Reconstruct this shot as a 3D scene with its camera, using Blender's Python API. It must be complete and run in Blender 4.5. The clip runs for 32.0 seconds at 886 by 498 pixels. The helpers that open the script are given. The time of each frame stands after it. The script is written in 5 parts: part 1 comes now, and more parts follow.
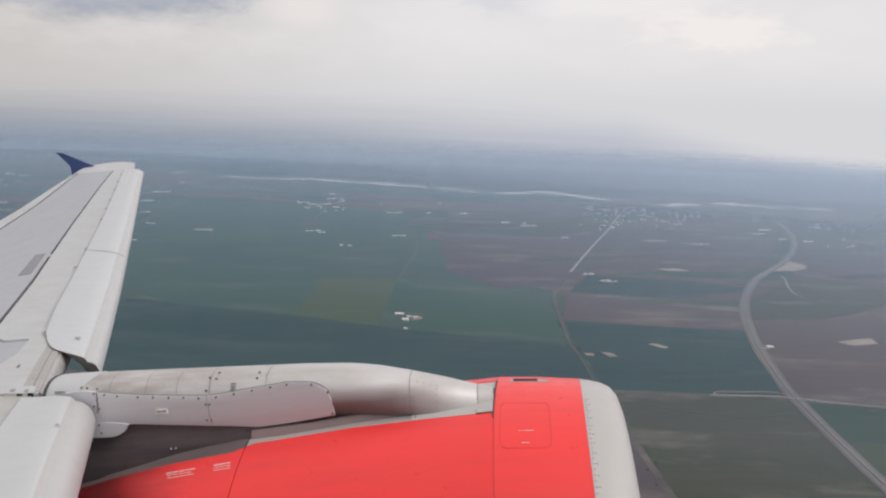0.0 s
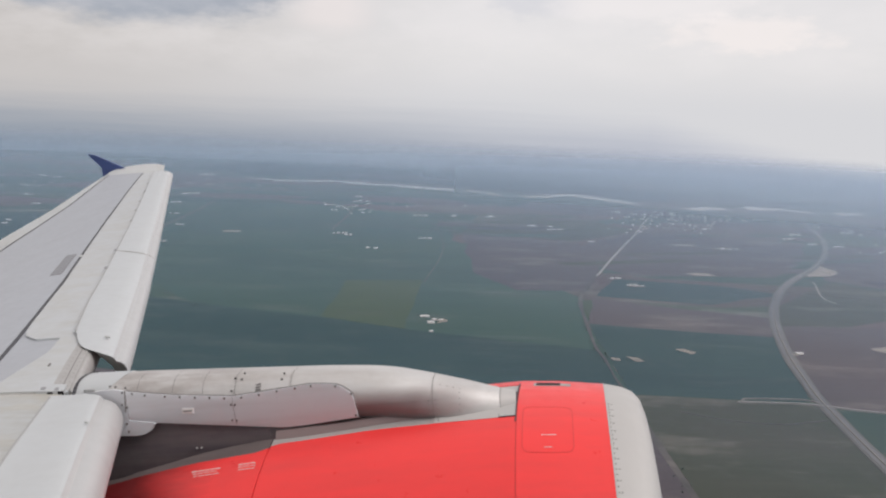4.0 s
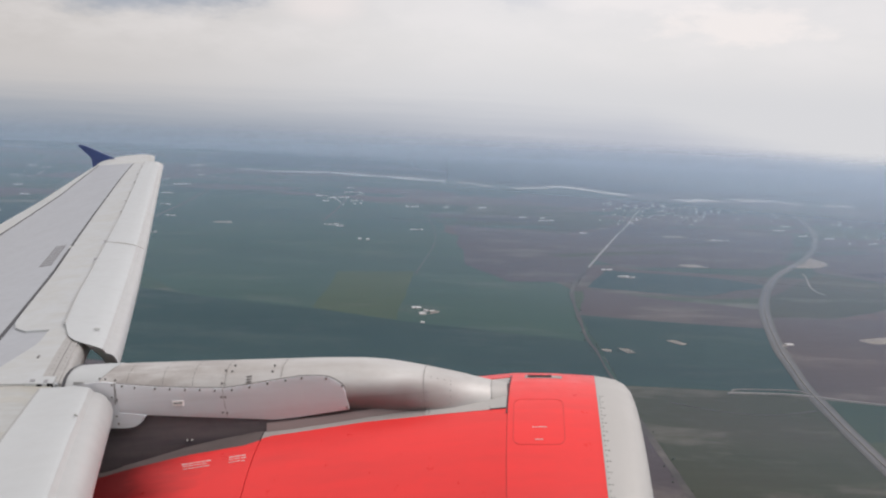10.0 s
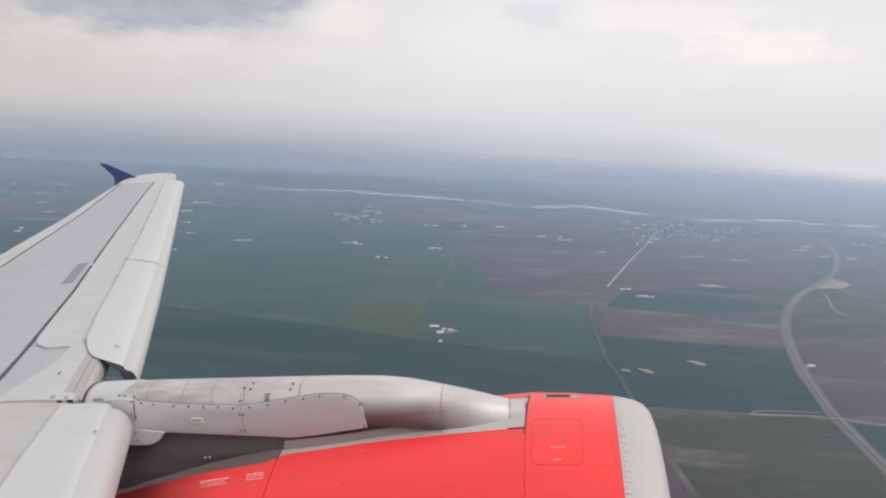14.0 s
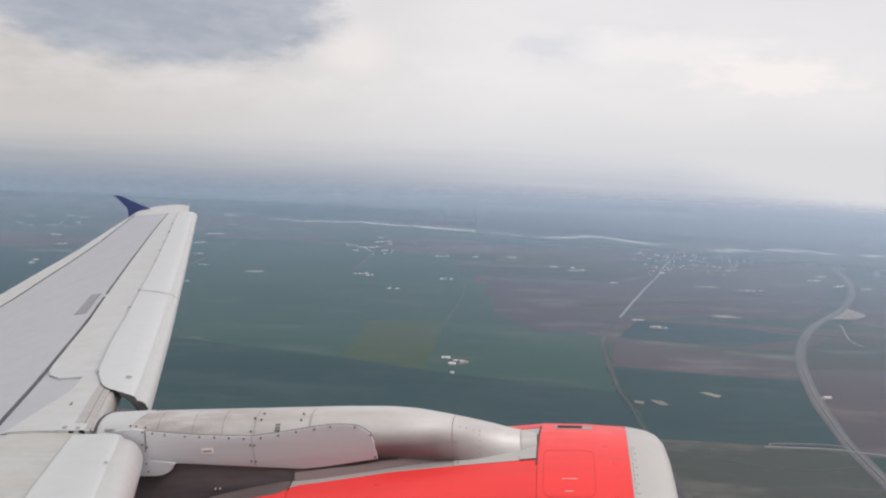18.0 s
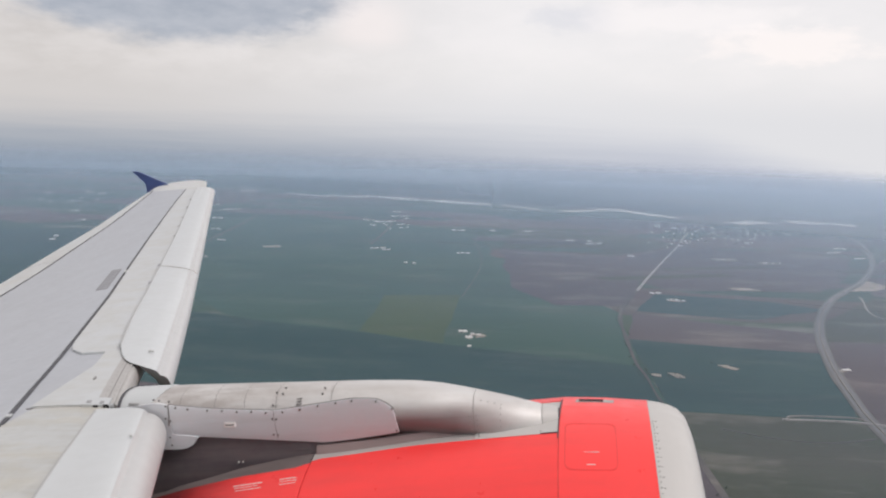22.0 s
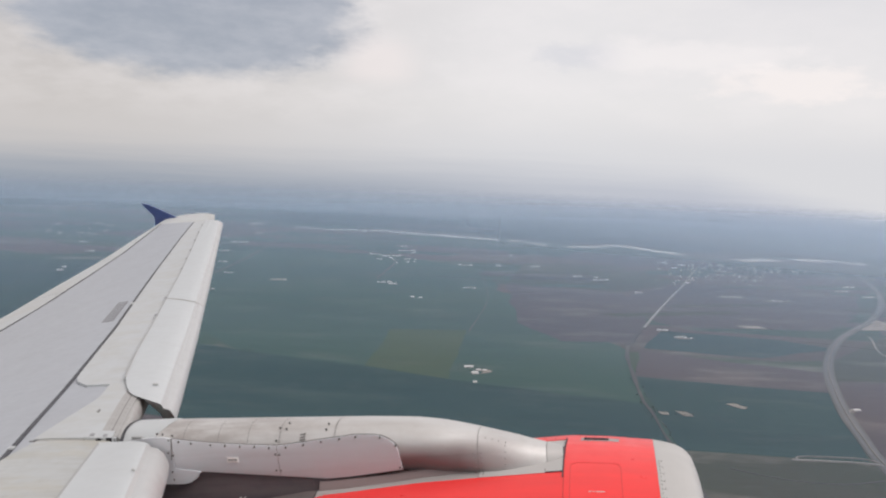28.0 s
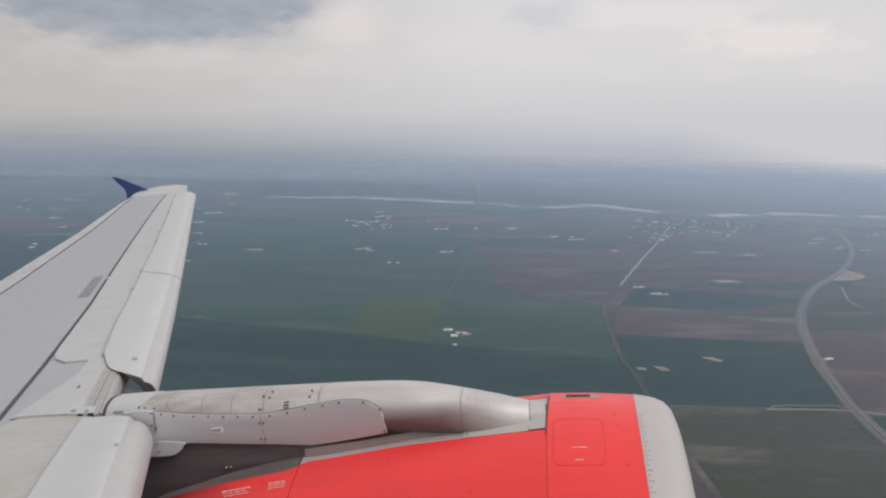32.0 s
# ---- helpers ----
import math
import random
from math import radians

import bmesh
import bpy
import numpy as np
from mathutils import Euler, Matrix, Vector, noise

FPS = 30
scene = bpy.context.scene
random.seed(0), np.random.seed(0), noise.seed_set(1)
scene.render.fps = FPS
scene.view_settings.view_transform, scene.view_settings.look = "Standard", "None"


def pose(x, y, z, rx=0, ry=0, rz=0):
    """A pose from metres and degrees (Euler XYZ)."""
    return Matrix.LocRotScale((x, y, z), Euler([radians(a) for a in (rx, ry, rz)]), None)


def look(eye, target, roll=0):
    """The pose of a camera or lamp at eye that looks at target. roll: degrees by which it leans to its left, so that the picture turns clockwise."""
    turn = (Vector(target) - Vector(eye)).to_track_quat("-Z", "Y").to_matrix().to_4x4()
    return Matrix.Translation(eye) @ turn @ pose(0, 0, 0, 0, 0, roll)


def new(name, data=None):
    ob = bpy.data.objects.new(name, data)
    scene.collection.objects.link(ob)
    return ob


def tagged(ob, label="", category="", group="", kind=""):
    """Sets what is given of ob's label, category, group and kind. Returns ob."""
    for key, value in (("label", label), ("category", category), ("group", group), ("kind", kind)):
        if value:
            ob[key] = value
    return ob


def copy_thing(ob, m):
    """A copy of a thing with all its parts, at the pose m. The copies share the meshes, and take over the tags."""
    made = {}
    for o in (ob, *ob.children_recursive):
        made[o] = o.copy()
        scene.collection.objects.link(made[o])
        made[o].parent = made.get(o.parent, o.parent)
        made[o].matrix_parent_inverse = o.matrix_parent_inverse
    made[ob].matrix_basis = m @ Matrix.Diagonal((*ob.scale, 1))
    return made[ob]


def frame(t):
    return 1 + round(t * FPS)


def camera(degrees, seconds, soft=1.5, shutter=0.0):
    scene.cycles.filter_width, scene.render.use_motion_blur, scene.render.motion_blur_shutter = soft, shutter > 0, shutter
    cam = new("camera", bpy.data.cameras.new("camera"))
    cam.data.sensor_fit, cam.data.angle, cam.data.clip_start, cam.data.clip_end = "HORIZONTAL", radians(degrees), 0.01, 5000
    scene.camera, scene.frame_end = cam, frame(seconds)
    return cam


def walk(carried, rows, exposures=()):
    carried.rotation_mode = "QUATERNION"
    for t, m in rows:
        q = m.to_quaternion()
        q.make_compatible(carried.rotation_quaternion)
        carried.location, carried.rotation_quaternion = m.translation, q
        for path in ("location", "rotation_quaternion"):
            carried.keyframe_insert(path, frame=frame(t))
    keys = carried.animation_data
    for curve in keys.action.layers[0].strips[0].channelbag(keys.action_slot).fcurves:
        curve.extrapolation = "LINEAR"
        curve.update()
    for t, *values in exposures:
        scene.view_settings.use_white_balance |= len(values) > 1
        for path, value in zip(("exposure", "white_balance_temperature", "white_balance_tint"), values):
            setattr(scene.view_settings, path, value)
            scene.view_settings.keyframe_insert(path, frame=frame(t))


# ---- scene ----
# ---------- camera, carried behind a cabin window of a climbing airliner ----------
ALTITUDE = 300.0
ATTITUDE = pose(19.3, -0.8, ALTITUDE, -2.207, -9.417, -9.480)   # nose-up aircraft: x forward, y to port, z up

cam = camera(56.0, 32.0, 2.15)
# seconds, place in the aircraft (m), yaw, pitch, roll in the aircraft (degrees)
PATH = [
    (0, -0.000, -0.000, 0.000, 6.85, -5.84, 6.85),
    (0.5, 0.004, 0.003, 0.003, 7.20, -5.43, 6.83),
    (1, 0.008, -0.010, 0.005, 7.54, -5.06, 6.68),
    (1.5, 0.006, -0.005, 0.001, 7.84, -4.79, 6.91),
    (2, 0.008, -0.006, 0.002, 8.12, -4.65, 6.58),
    (2.5, 0.011, -0.008, 0.009, 8.38, -4.71, 6.66),
    (3, 0.010, -0.017, 0.003, 8.55, -4.87, 6.51),
    (3.5, 0.014, -0.013, 0.004, 8.71, -5.32, 6.59),
    (5.5, 0.005, -0.018, 0.001, 8.49, -5.55, 6.82),
    (6, 0.013, -0.011, 0.008, 8.56, -5.62, 6.81),
    (6.5, 0.010, -0.007, 0.010, 8.51, -5.68, 6.83),
    (7, 0.008, 0.002, 0.008, 8.44, -5.59, 6.74),
    (7.5, 0.010, -0.002, 0.007, 8.35, -5.43, 6.69),
    (8, 0.008, -0.009, 0.000, 8.27, -5.40, 6.50),
    (8.5, 0.006, -0.011, 0.001, 8.17, -5.71, 6.28),
    (9, 0.011, -0.000, 0.010, 8.11, -6.16, 6.40),
    (9.5, 0.007, -0.004, 0.004, 8.02, -6.15, 6.35),
    (10, 0.013, -0.003, 0.006, 8.12, -6.09, 6.49),
    (10.5, 0.011, -0.006, 0.002, 8.35, -5.77, 6.27),
    (11, 0.011, -0.004, 0.002, 8.63, -5.54, 6.53),
    (11.5, 0.011, -0.008, 0.002, 8.85, -5.24, 6.68),
    (12, 0.011, -0.000, 0.001, 9.10, -4.93, 6.53),
    (12.5, 0.010, -0.002, 0.000, 9.27, -4.77, 6.39),
    (13, 0.016, -0.007, 0.006, 9.43, -4.94, 6.51),
    (13.5, 0.013, -0.004, 0.005, 9.44, -4.81, 6.44),
    (15.5, 0.013, -0.011, 0.004, 9.24, -4.06, 6.47),
    (16, 0.014, -0.006, 0.006, 9.26, -3.64, 6.50),
    (16.5, 0.015, -0.013, 0.005, 9.41, -3.10, 6.36),
    (17, 0.019, -0.011, 0.007, 9.69, -2.91, 6.33),
    (17.5, 0.021, -0.019, 0.006, 9.96, -2.78, 6.10),
    (18, 0.018, -0.017, 0.002, 10.17, -2.45, 6.57),
    (18.5, 0.020, -0.010, 0.007, 10.36, -2.38, 6.33),
    (19, 0.018, -0.015, -0.002, 10.55, -2.65, 6.57),
    (19.5, 0.019, -0.012, -0.002, 10.82, -3.28, 6.40),
    (20, 0.014, -0.001, 0.005, 10.96, -3.99, 6.46),
    (20.5, 0.010, -0.009, 0.001, 11.01, -3.96, 7.00),
    (21, 0.010, -0.006, 0.003, 11.25, -3.86, 6.68),
    (21.5, 0.009, -0.002, 0.008, 11.37, -4.08, 7.12),
    (22, -0.003, 0.001, 0.002, 11.29, -4.10, 6.95),
    (22.5, 0.003, 0.007, 0.005, 11.47, -3.90, 6.53),
    (23, 0.008, -0.005, 0.007, 11.45, -3.90, 6.97),
    (23.5, 0.004, -0.001, 0.008, 11.39, -3.87, 6.94),
    (24, 0.004, -0.008, 0.009, 11.41, -3.69, 6.94),
    (24.5, 0.003, -0.010, 0.001, 11.58, -3.17, 6.74),
    (25, 0.004, -0.001, 0.008, 11.78, -2.81, 6.81),
    (25.5, 0.007, 0.002, 0.006, 12.05, -2.58, 6.42),
    (27.5, 0.003, -0.010, 0.002, 11.85, -1.91, 6.19),
    (28, 0.004, -0.007, 0.008, 11.78, -1.66, 6.44),
    (28.5, 0.003, -0.008, -0.001, 11.71, -1.57, 6.20),
    (29, -0.002, 0.011, -0.004, 11.79, -2.24, 5.44),
    (29.5, -0.001, 0.006, -0.001, 11.64, -2.68, 5.81),
    (30, -0.000, 0.006, 0.007, 11.10, -3.16, 7.23),
    (30.5, -0.007, 0.007, 0.002, 10.26, -3.98, 7.84),
    (31, 0.000, 0.002, 0.007, 10.00, -4.65, 8.56),
    (31.5, -0.005, 0.003, 0.004, 10.00, -4.68, 7.69),
    (32, -0.006, 0.002, 0.003, 10.04, -4.33, 8.19),
]
walk(cam, [(t, ATTITUDE @ pose(x, y, z, 90 + pitch, roll, yaw)) for t, x, y, z, yaw, pitch, roll in PATH],
     exposures=[(0.0, 0.05, 6500, 14.5), (9.5, 0.05, 6500, 14.5), (11.0, 0.09, 6500, 14.5), (13.0, 0.14, 6500, 14.5), (16.0, 0.20, 6500, 14.5), (17.0, 0.17, 6500, 14.5), (18.0, 0.12, 6500, 14.5), (19.0, 0.08, 6500, 14.5), (20.0, 0.10, 6500, 14.5), (21.0, 0.14, 6500, 14.5), (22.0, 0.20, 6500, 14.5), (23.0, 0.24, 6500, 14.5), (24.0, 0.32, 6500, 14.5), (25.0, 0.26, 6500, 14.5), (28.0, 0.10, 6500, 14.5), (29.0, 0.13, 6500, 14.5), (30.0, 0.05, 6500, 14.5), (31.0, -0.05, 6500, 14.5), (32.0, -0.12, 6500, 14.5)])

# ---------- sky: a high overcast with darker cloud bellies and haze at the horizon ----------
world = bpy.data.worlds.new("sky")
scene.world = world
world.use_nodes = True
WT = world.node_tree
WT.nodes.clear()


def wnode(kind, **values):
    n = WT.nodes.new(kind)
    for k, v in values.items():
        n.inputs[k].default_value = v
    return n


def wmath(op, a, b=None, c=None, clamp=False):
    n = WT.nodes.new("ShaderNodeMath")
    n.operation, n.use_clamp = op, clamp
    for i, v in enumerate((a, b, c)):
        if v is None:
            continue
        if isinstance(v, (int, float)):
            n.inputs[i].default_value = v
        else:
            WT.links.new(v, n.inputs[i])
    return n.outputs[0]


def wrange(value, a, b, lo=0.0, hi=1.0):
    n = WT.nodes.new("ShaderNodeMapRange")
    n.interpolation_type = "SMOOTHSTEP"
    WT.links.new(value, n.inputs["Value"])
    for k, v in (("From Min", a), ("From Max", b), ("To Min", lo), ("To Max", hi)):
        n.inputs[k].default_value = v
    return n.outputs["Result"]


def wmix(fac, a, b):
    n = WT.nodes.new("ShaderNodeMix")
    n.data_type = "RGBA"
    for v, s in ((fac, n.inputs[0]), (a, n.inputs[6]), (b, n.inputs[7])):
        if isinstance(v, tuple):
            s.default_value = (*v, 1)
        elif isinstance(v, (int, float)):
            s.default_value = v
        else:
            WT.links.new(v, s)
    return n.outputs[2]


coords = WT.nodes.new("ShaderNodeTexCoord").outputs["Generated"]
split = WT.nodes.new("ShaderNodeSeparateXYZ")
WT.links.new(coords, split.inputs[0])
dx, dy, dz = split.outputs
# clouds drawn out sideways, as a deck seen at a low angle
stretch = WT.nodes.new("ShaderNodeMapping")
stretch.inputs["Scale"].default_value = (1.0, 1.0, 2.6)
WT.links.new(coords, stretch.inputs[0])


def wnoise(scale, detail, rough, w=0.0):
    n = WT.nodes.new("ShaderNodeTexNoise")
    n.noise_dimensions = "4D"
    for k, v in (("Scale", scale), ("Detail", detail), ("Roughness", rough), ("W", w)):
        n.inputs[k].default_value = v
    WT.links.new(stretch.outputs[0], n.inputs["Vector"])
    return n.outputs["Fac"]


broad, billow, wisp = wnoise(3.2, 5, 0.55, 2.0), wnoise(9.0, 6, 0.6, 5.0), wnoise(26.0, 4, 0.6, 1.0)


def cloud_body(az, el, half_w, half_h, soft, torn=0.95, wispy=0.22):
    """How deep a direction lies inside one cloud, 0 to 1, with a ragged edge."""
    a = wmath("SUBTRACT", wmath("ARCTAN2", dx, dy), radians(az))
    e = wmath("SUBTRACT", wmath("ARCSINE", dz), radians(el))
    r = wmath("SQRT", wmath("ADD", wmath("POWER", wmath("DIVIDE", a, radians(half_w)), 2.0), wmath("POWER", wmath("DIVIDE", e, radians(half_h)), 2.0)))
    r = wmath("ADD", r, wmath("MULTIPLY", wmath("SUBTRACT", billow, 0.5), torn))
    r = wmath("ADD", r, wmath("MULTIPLY", wmath("SUBTRACT", wisp, 0.5), wispy))
    return wrange(r, 1.0 + soft, 1.0 - soft)


nishita = WT.nodes.new("ShaderNodeTexSky")
nishita.sky_type, nishita.sun_disc = "NISHITA", False
nishita.sun_elevation, nishita.sun_rotation = radians(50), radians(118)
clear = wnode("ShaderNodeVectorMath")
clear.operation = "SCALE"
clear.inputs["Scale"].default_value = 0.10
WT.links.new(nishita.outputs[0], clear.inputs[0])

side = wrange(dx, -0.45, 0.45)
light_side = wrange(dx, -0.50, 0.12)
deck = wmix(light_side, (0.535, 0.515, 0.485), (0.755, 0.755, 0.74))          # warm grey towards port aft, whiter ahead
deck = wmix(wmath("MULTIPLY", wrange(billow, 0.35, 0.7), 0.35), deck, (0.85, 0.83, 0.81))
deck = wmix(wmath("MULTIPLY", wrange(broad, 0.50, 0.68), wrange(dz, 0.10, 0.34, 0.0, 0.5)), deck, (0.50, 0.53, 0.58))
deck = wmix(wmath("MULTIPLY", cloud_body(-19.0, 9.3, 11.0, 4.1, 0.18, 0.34, 0.4), 0.95), deck, wmix(wrange(wmath("ADD", wmath("MULTIPLY", billow, 0.8), wmath("MULTIPLY", wisp, 0.2)), 0.34, 0.66), (0.32, 0.36, 0.41), (0.435, 0.465, 0.505)))
deck = wmix(wmath("MULTIPLY", cloud_body(-24, 15.5, 14, 4.5, 0.5), 0.7), deck, (0.35, 0.385, 0.44))
deck = wmix(wmath("MULTIPLY", cloud_body(8, 17.0, 11, 3.0, 0.5), 0.75), deck, (0.38, 0.41, 0.46))
deck = wmix(wmath("MULTIPLY", cloud_body(-6.6, 6.9, 2.0, 1.3, 0.8, 2.0), 0.5), deck, (0.88, 0.815, 0.775))
deck = wmix(wmath("MULTIPLY", cloud_body(6.5, 7.6, 2.6, 0.8, 0.5, 2.2, 1.6), 0.4), deck, (0.56, 0.59, 0.64))
deck = wmix(wmath("MULTIPLY", cloud_body(20.5, 5.8, 4.2, 1.0, 0.55, 3.4, 2.4), 0.6), deck, (0.93, 0.875, 0.825))
deck = wmix(wmath("MULTIPLY", cloud_body(14.0, 7.6, 6.0, 0.9, 0.6, 2.6, 2.0), 0.5), deck, (0.90, 0.87, 0.84))
sky = wmix(0.06, deck, clear.outputs[0])
# haze: pale over the horizon, blue-grey where it lies on far land; it thickens ahead, where only a low ridge shows through
sky = wmix(wrange(dz, 0.085, 0.015), sky, wmix(light_side, (0.548, 0.54, 0.518), (0.65, 0.668, 0.672)))
lie = WT.nodes.new("ShaderNodeMapping")
lie.inputs["Scale"].default_value = (3.0, 3.0, 70.0)
WT.links.new(coords, lie.inputs[0])
strata = WT.nodes.new("ShaderNodeTexNoise")
strata.inputs["Scale"].default_value, strata.inputs["Detail"].default_value, strata.inputs["Roughness"].default_value = 1.6, 6, 0.62
WT.links.new(lie.outputs[0], strata.inputs["Vector"])
far_tone = wrange(strata.outputs["Fac"], 0.34, 0.66)
bearing = wmath("ARCTAN2", dx, dy)
crest = wmath("MINIMUM", wmath("MULTIPLY_ADD", bearing, -0.179, 0.0403), -0.007)
crest = wmath("ADD", crest, wmath("MULTIPLY", wmath("SUBTRACT", strata.outputs["Fac"], 0.5), 0.022))
blur = wrange(bearing, radians(2), radians(28), 0.036, 0.019)
depth_below = wmath("DIVIDE", wmath("SUBTRACT", crest, dz), blur)
sky = wmix(wrange(depth_below, -1.0, 1.0), sky, wmix(side, (0.28, 0.33, 0.385), (0.50, 0.535, 0.59)))
sky = wmix(wmath("MULTIPLY", wrange(depth_below, 0.3, 2.4), wrange(dz, -0.005, -0.055)), sky, wmix(side, wmix(far_tone, (0.130, 0.176, 0.225), (0.178, 0.222, 0.265)), wmix(far_tone, (0.36, 0.40, 0.465), (0.45, 0.475, 0.525))))
sky = wmix(wrange(dz, -0.10, -0.3), sky, (0.12, 0.14, 0.14))
back = WT.nodes.new("ShaderNodeBackground")
back.inputs["Strength"].default_value = 1.0
WT.links.new(sky, back.inputs[0])
WT.links.new(back.outputs[0], WT.nodes.new("ShaderNodeOutputWorld").inputs[0])

sun_data = bpy.data.lights.new("sun", "SUN")
sun_data.energy, sun_data.angle, sun_data.color = 1.5, radians(25), (1.0, 0.96, 0.90)
sun = new("sun", sun_data)
sun.matrix_world = look((0, 0, 800), (-math.sin(radians(118)) * 100, -math.cos(radians(118)) * 100, 800 - 119))

# ---------- materials ----------


def material(name, colour, rough=0.6, metal=0.0):
    m = bpy.data.materials.new(name)
    m.use_nodes = True
    p = m.node_tree.nodes["Principled BSDF"]
    p.inputs["Base Color"].default_value = (*colour, 1)
    p.inputs["Roughness"].default_value = rough
    p.inputs["Metallic"].default_value = metal
    return m


def link(m, a, b):
    m.node_tree.links.new(a, b)


def add(m, kind, **values):
    n = m.node_tree.nodes.new(kind)
    for k, v in values.items():
        n.inputs[k.replace("_", " ")].default_value = v
    return n


def blend(m, fac, a, b, mode="MIX"):
    n = m.node_tree.nodes.new("ShaderNodeMix")
    n.data_type, n.blend_type = "RGBA", mode
    for v, s in ((fac, n.inputs[0]), (a, n.inputs[6]), (b, n.inputs[7])):
        if isinstance(v, tuple):
            s.default_value = (*v, 1)
        elif isinstance(v, (int, float)):
            s.default_value = v
        else:
            link(m, v, s)
    return n.outputs[2]


def ramp(m, value, a, b, lo=0.0, hi=1.0):
    n = m.node_tree.nodes.new("ShaderNodeMapRange")
    for k, v in (("From Min", a), ("From Max", b), ("To Min", lo), ("To Max", hi)):
        n.inputs[k].default_value = v
    link(m, value, n.inputs["Value"])
    return n.outputs["Result"]


def noise_of(m, scale, detail=4, rough=0.55, stretch=(1, 1, 1), turn=0.0):
    tc = m.node_tree.nodes.new("ShaderNodeTexCoord")
    mp = add(m, "ShaderNodeMapping")
    mp.inputs["Scale"].default_value = stretch
    mp.inputs["Rotation"].default_value = (0, 0, turn)
    link(m, tc.outputs["Object"], mp.inputs[0])
    n = add(m, "ShaderNodeTexNoise", Scale=scale, Detail=detail, Roughness=rough)
    link(m, mp.outputs[0], n.inputs["Vector"])
    return n.outputs["Fac"]


def painted(name, colour, grime, rough=0.4, metal=0.0, streak=(0.25, 3.0, 3.0), amount=0.35, relief=0.02):
    """Paint or bare metal on an airframe: fine mottling, streaks along the airflow, faint waviness."""
    m = material(name, colour, rough, metal)
    p = m.node_tree.nodes["Principled BSDF"]
    fine = noise_of(m, 14.0, 6, 0.65)
    run = noise_of(m, 5.0, 5, 0.6, streak)
    c = blend(m, ramp(m, run, 0.42, 0.72, 0.0, amount), colour, grime)
    c = blend(m, ramp(m, fine, 0.5, 0.85, 0.0, amount * 0.35), c, grime)
    link(m, c, p.inputs["Base Color"])
    link(m, ramp(m, fine, 0.3, 0.8, rough - 0.07, rough + 0.12), p.inputs["Roughness"])
    b = add(m, "ShaderNodeBump", Strength=0.25, Distance=relief)
    link(m, noise_of(m, 2.3, 3), b.inputs["Height"])
    link(m, b.outputs[0], p.inputs["Normal"])
    return m


WING_GREY = painted("wing_grey_paint", (0.43, 0.45, 0.485), (0.36, 0.37, 0.395), 0.45, amount=0.35, streak=(0.8, 0.35, 1.0))
WING_PALE = painted("wing_pale_paint", (0.54, 0.56, 0.572), (0.455, 0.442, 0.395), 0.42, amount=0.45, streak=(0.7, 0.9, 1.0))
SLAT_WHITE = painted("slat_white_paint", (0.56, 0.582, 0.592), (0.485, 0.49, 0.485), 0.40, amount=0.25, streak=(0.6, 1.0, 1.0))
NOSE_BAND = painted("slat_nose_band", (0.515, 0.518, 0.52), (0.46, 0.455, 0.45), 0.40, amount=0.4, streak=(0.6, 1.0, 1.0), relief=0.006)
NOSE_TAUPE = painted("nose_weathered_paint", (0.435, 0.425, 0.415), (0.35, 0.335, 0.32), 0.5, amount=0.4)
SLAT_STAINED = painted("slat_stained_paint", (0.50, 0.515, 0.515), (0.385, 0.375, 0.335), 0.45, amount=0.75, streak=(0.35, 1.6, 1.6))
PYLON_METAL = painted("pylon_bare_metal", (0.755, 0.742, 0.73), (0.56, 0.52, 0.485), 0.60, 0.62, (0.3, 2.5, 3.0), 0.5, 0.004)
PYLON_PAINT = painted("pylon_grey_paint", (0.69, 0.705, 0.735), (0.55, 0.53, 0.535), 0.34, 0.12, amount=0.45, relief=0.004)
COWL_RED = painted("cowl_red_paint", (0.97, 0.054, 0.052), (0.82, 0.055, 0.053), 0.33, amount=0.6, streak=(0.3, 2.0, 2.0), relief=0.008)
LIP_METAL = painted("lip_polished_metal", (0.52, 0.505, 0.49), (0.45, 0.44, 0.425), 0.52, 0.1, (1.0, 1.0, 0.5), 0.25, 0.005)
GREY_STRIP = painted("strip_grey_paint", (0.44, 0.415, 0.405), (0.30, 0.27, 0.265), 0.45, amount=0.5)
STRIP_DARK = painted("strip_sooty_paint", (0.165, 0.138, 0.135), (0.10, 0.082, 0.082), 0.45, amount=0.5)
# dark tone also carries the shade of the gap under the pylon
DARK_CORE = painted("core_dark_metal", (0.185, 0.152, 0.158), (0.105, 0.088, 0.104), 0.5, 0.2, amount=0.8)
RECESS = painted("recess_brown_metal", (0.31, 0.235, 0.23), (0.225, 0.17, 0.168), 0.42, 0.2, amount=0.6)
SEAL = material("dark_sealant", (0.085, 0.085, 0.095), 0.7)
SEAM = material("panel_gap", (0.27, 0.255, 0.25), 0.8)
STAIN_GAP = material("brown_joint", (0.48, 0.455, 0.43), 0.7)
EDGE_GREY = material("slat_shadow_gap", (0.41, 0.41, 0.41), 0.8)
FAINT_GAP = material("painted_gap", (0.47, 0.47, 0.46), 0.6)
RED_FAINT = material("red_hatch_line", (0.74, 0.052, 0.048), 0.5)
RED_SEAM = material("red_panel_gap", (0.60, 0.042, 0.038), 0.5)
SCREW = material("screw_steel", (0.17, 0.16, 0.155), 0.5, 0.4)
RIVET = material("rivet_grey", (0.25, 0.24, 0.235), 0.5, 0.3)
LIP_RIVET = material("rivet_pale", (0.37, 0.36, 0.35), 0.5, 0.2)
SLOT_DARK = material("slot_shadow_black", (0.02, 0.02, 0.022), 0.9)
MARK_WHITE = material("white_marking", (0.85, 0.82, 0.80), 0.5)
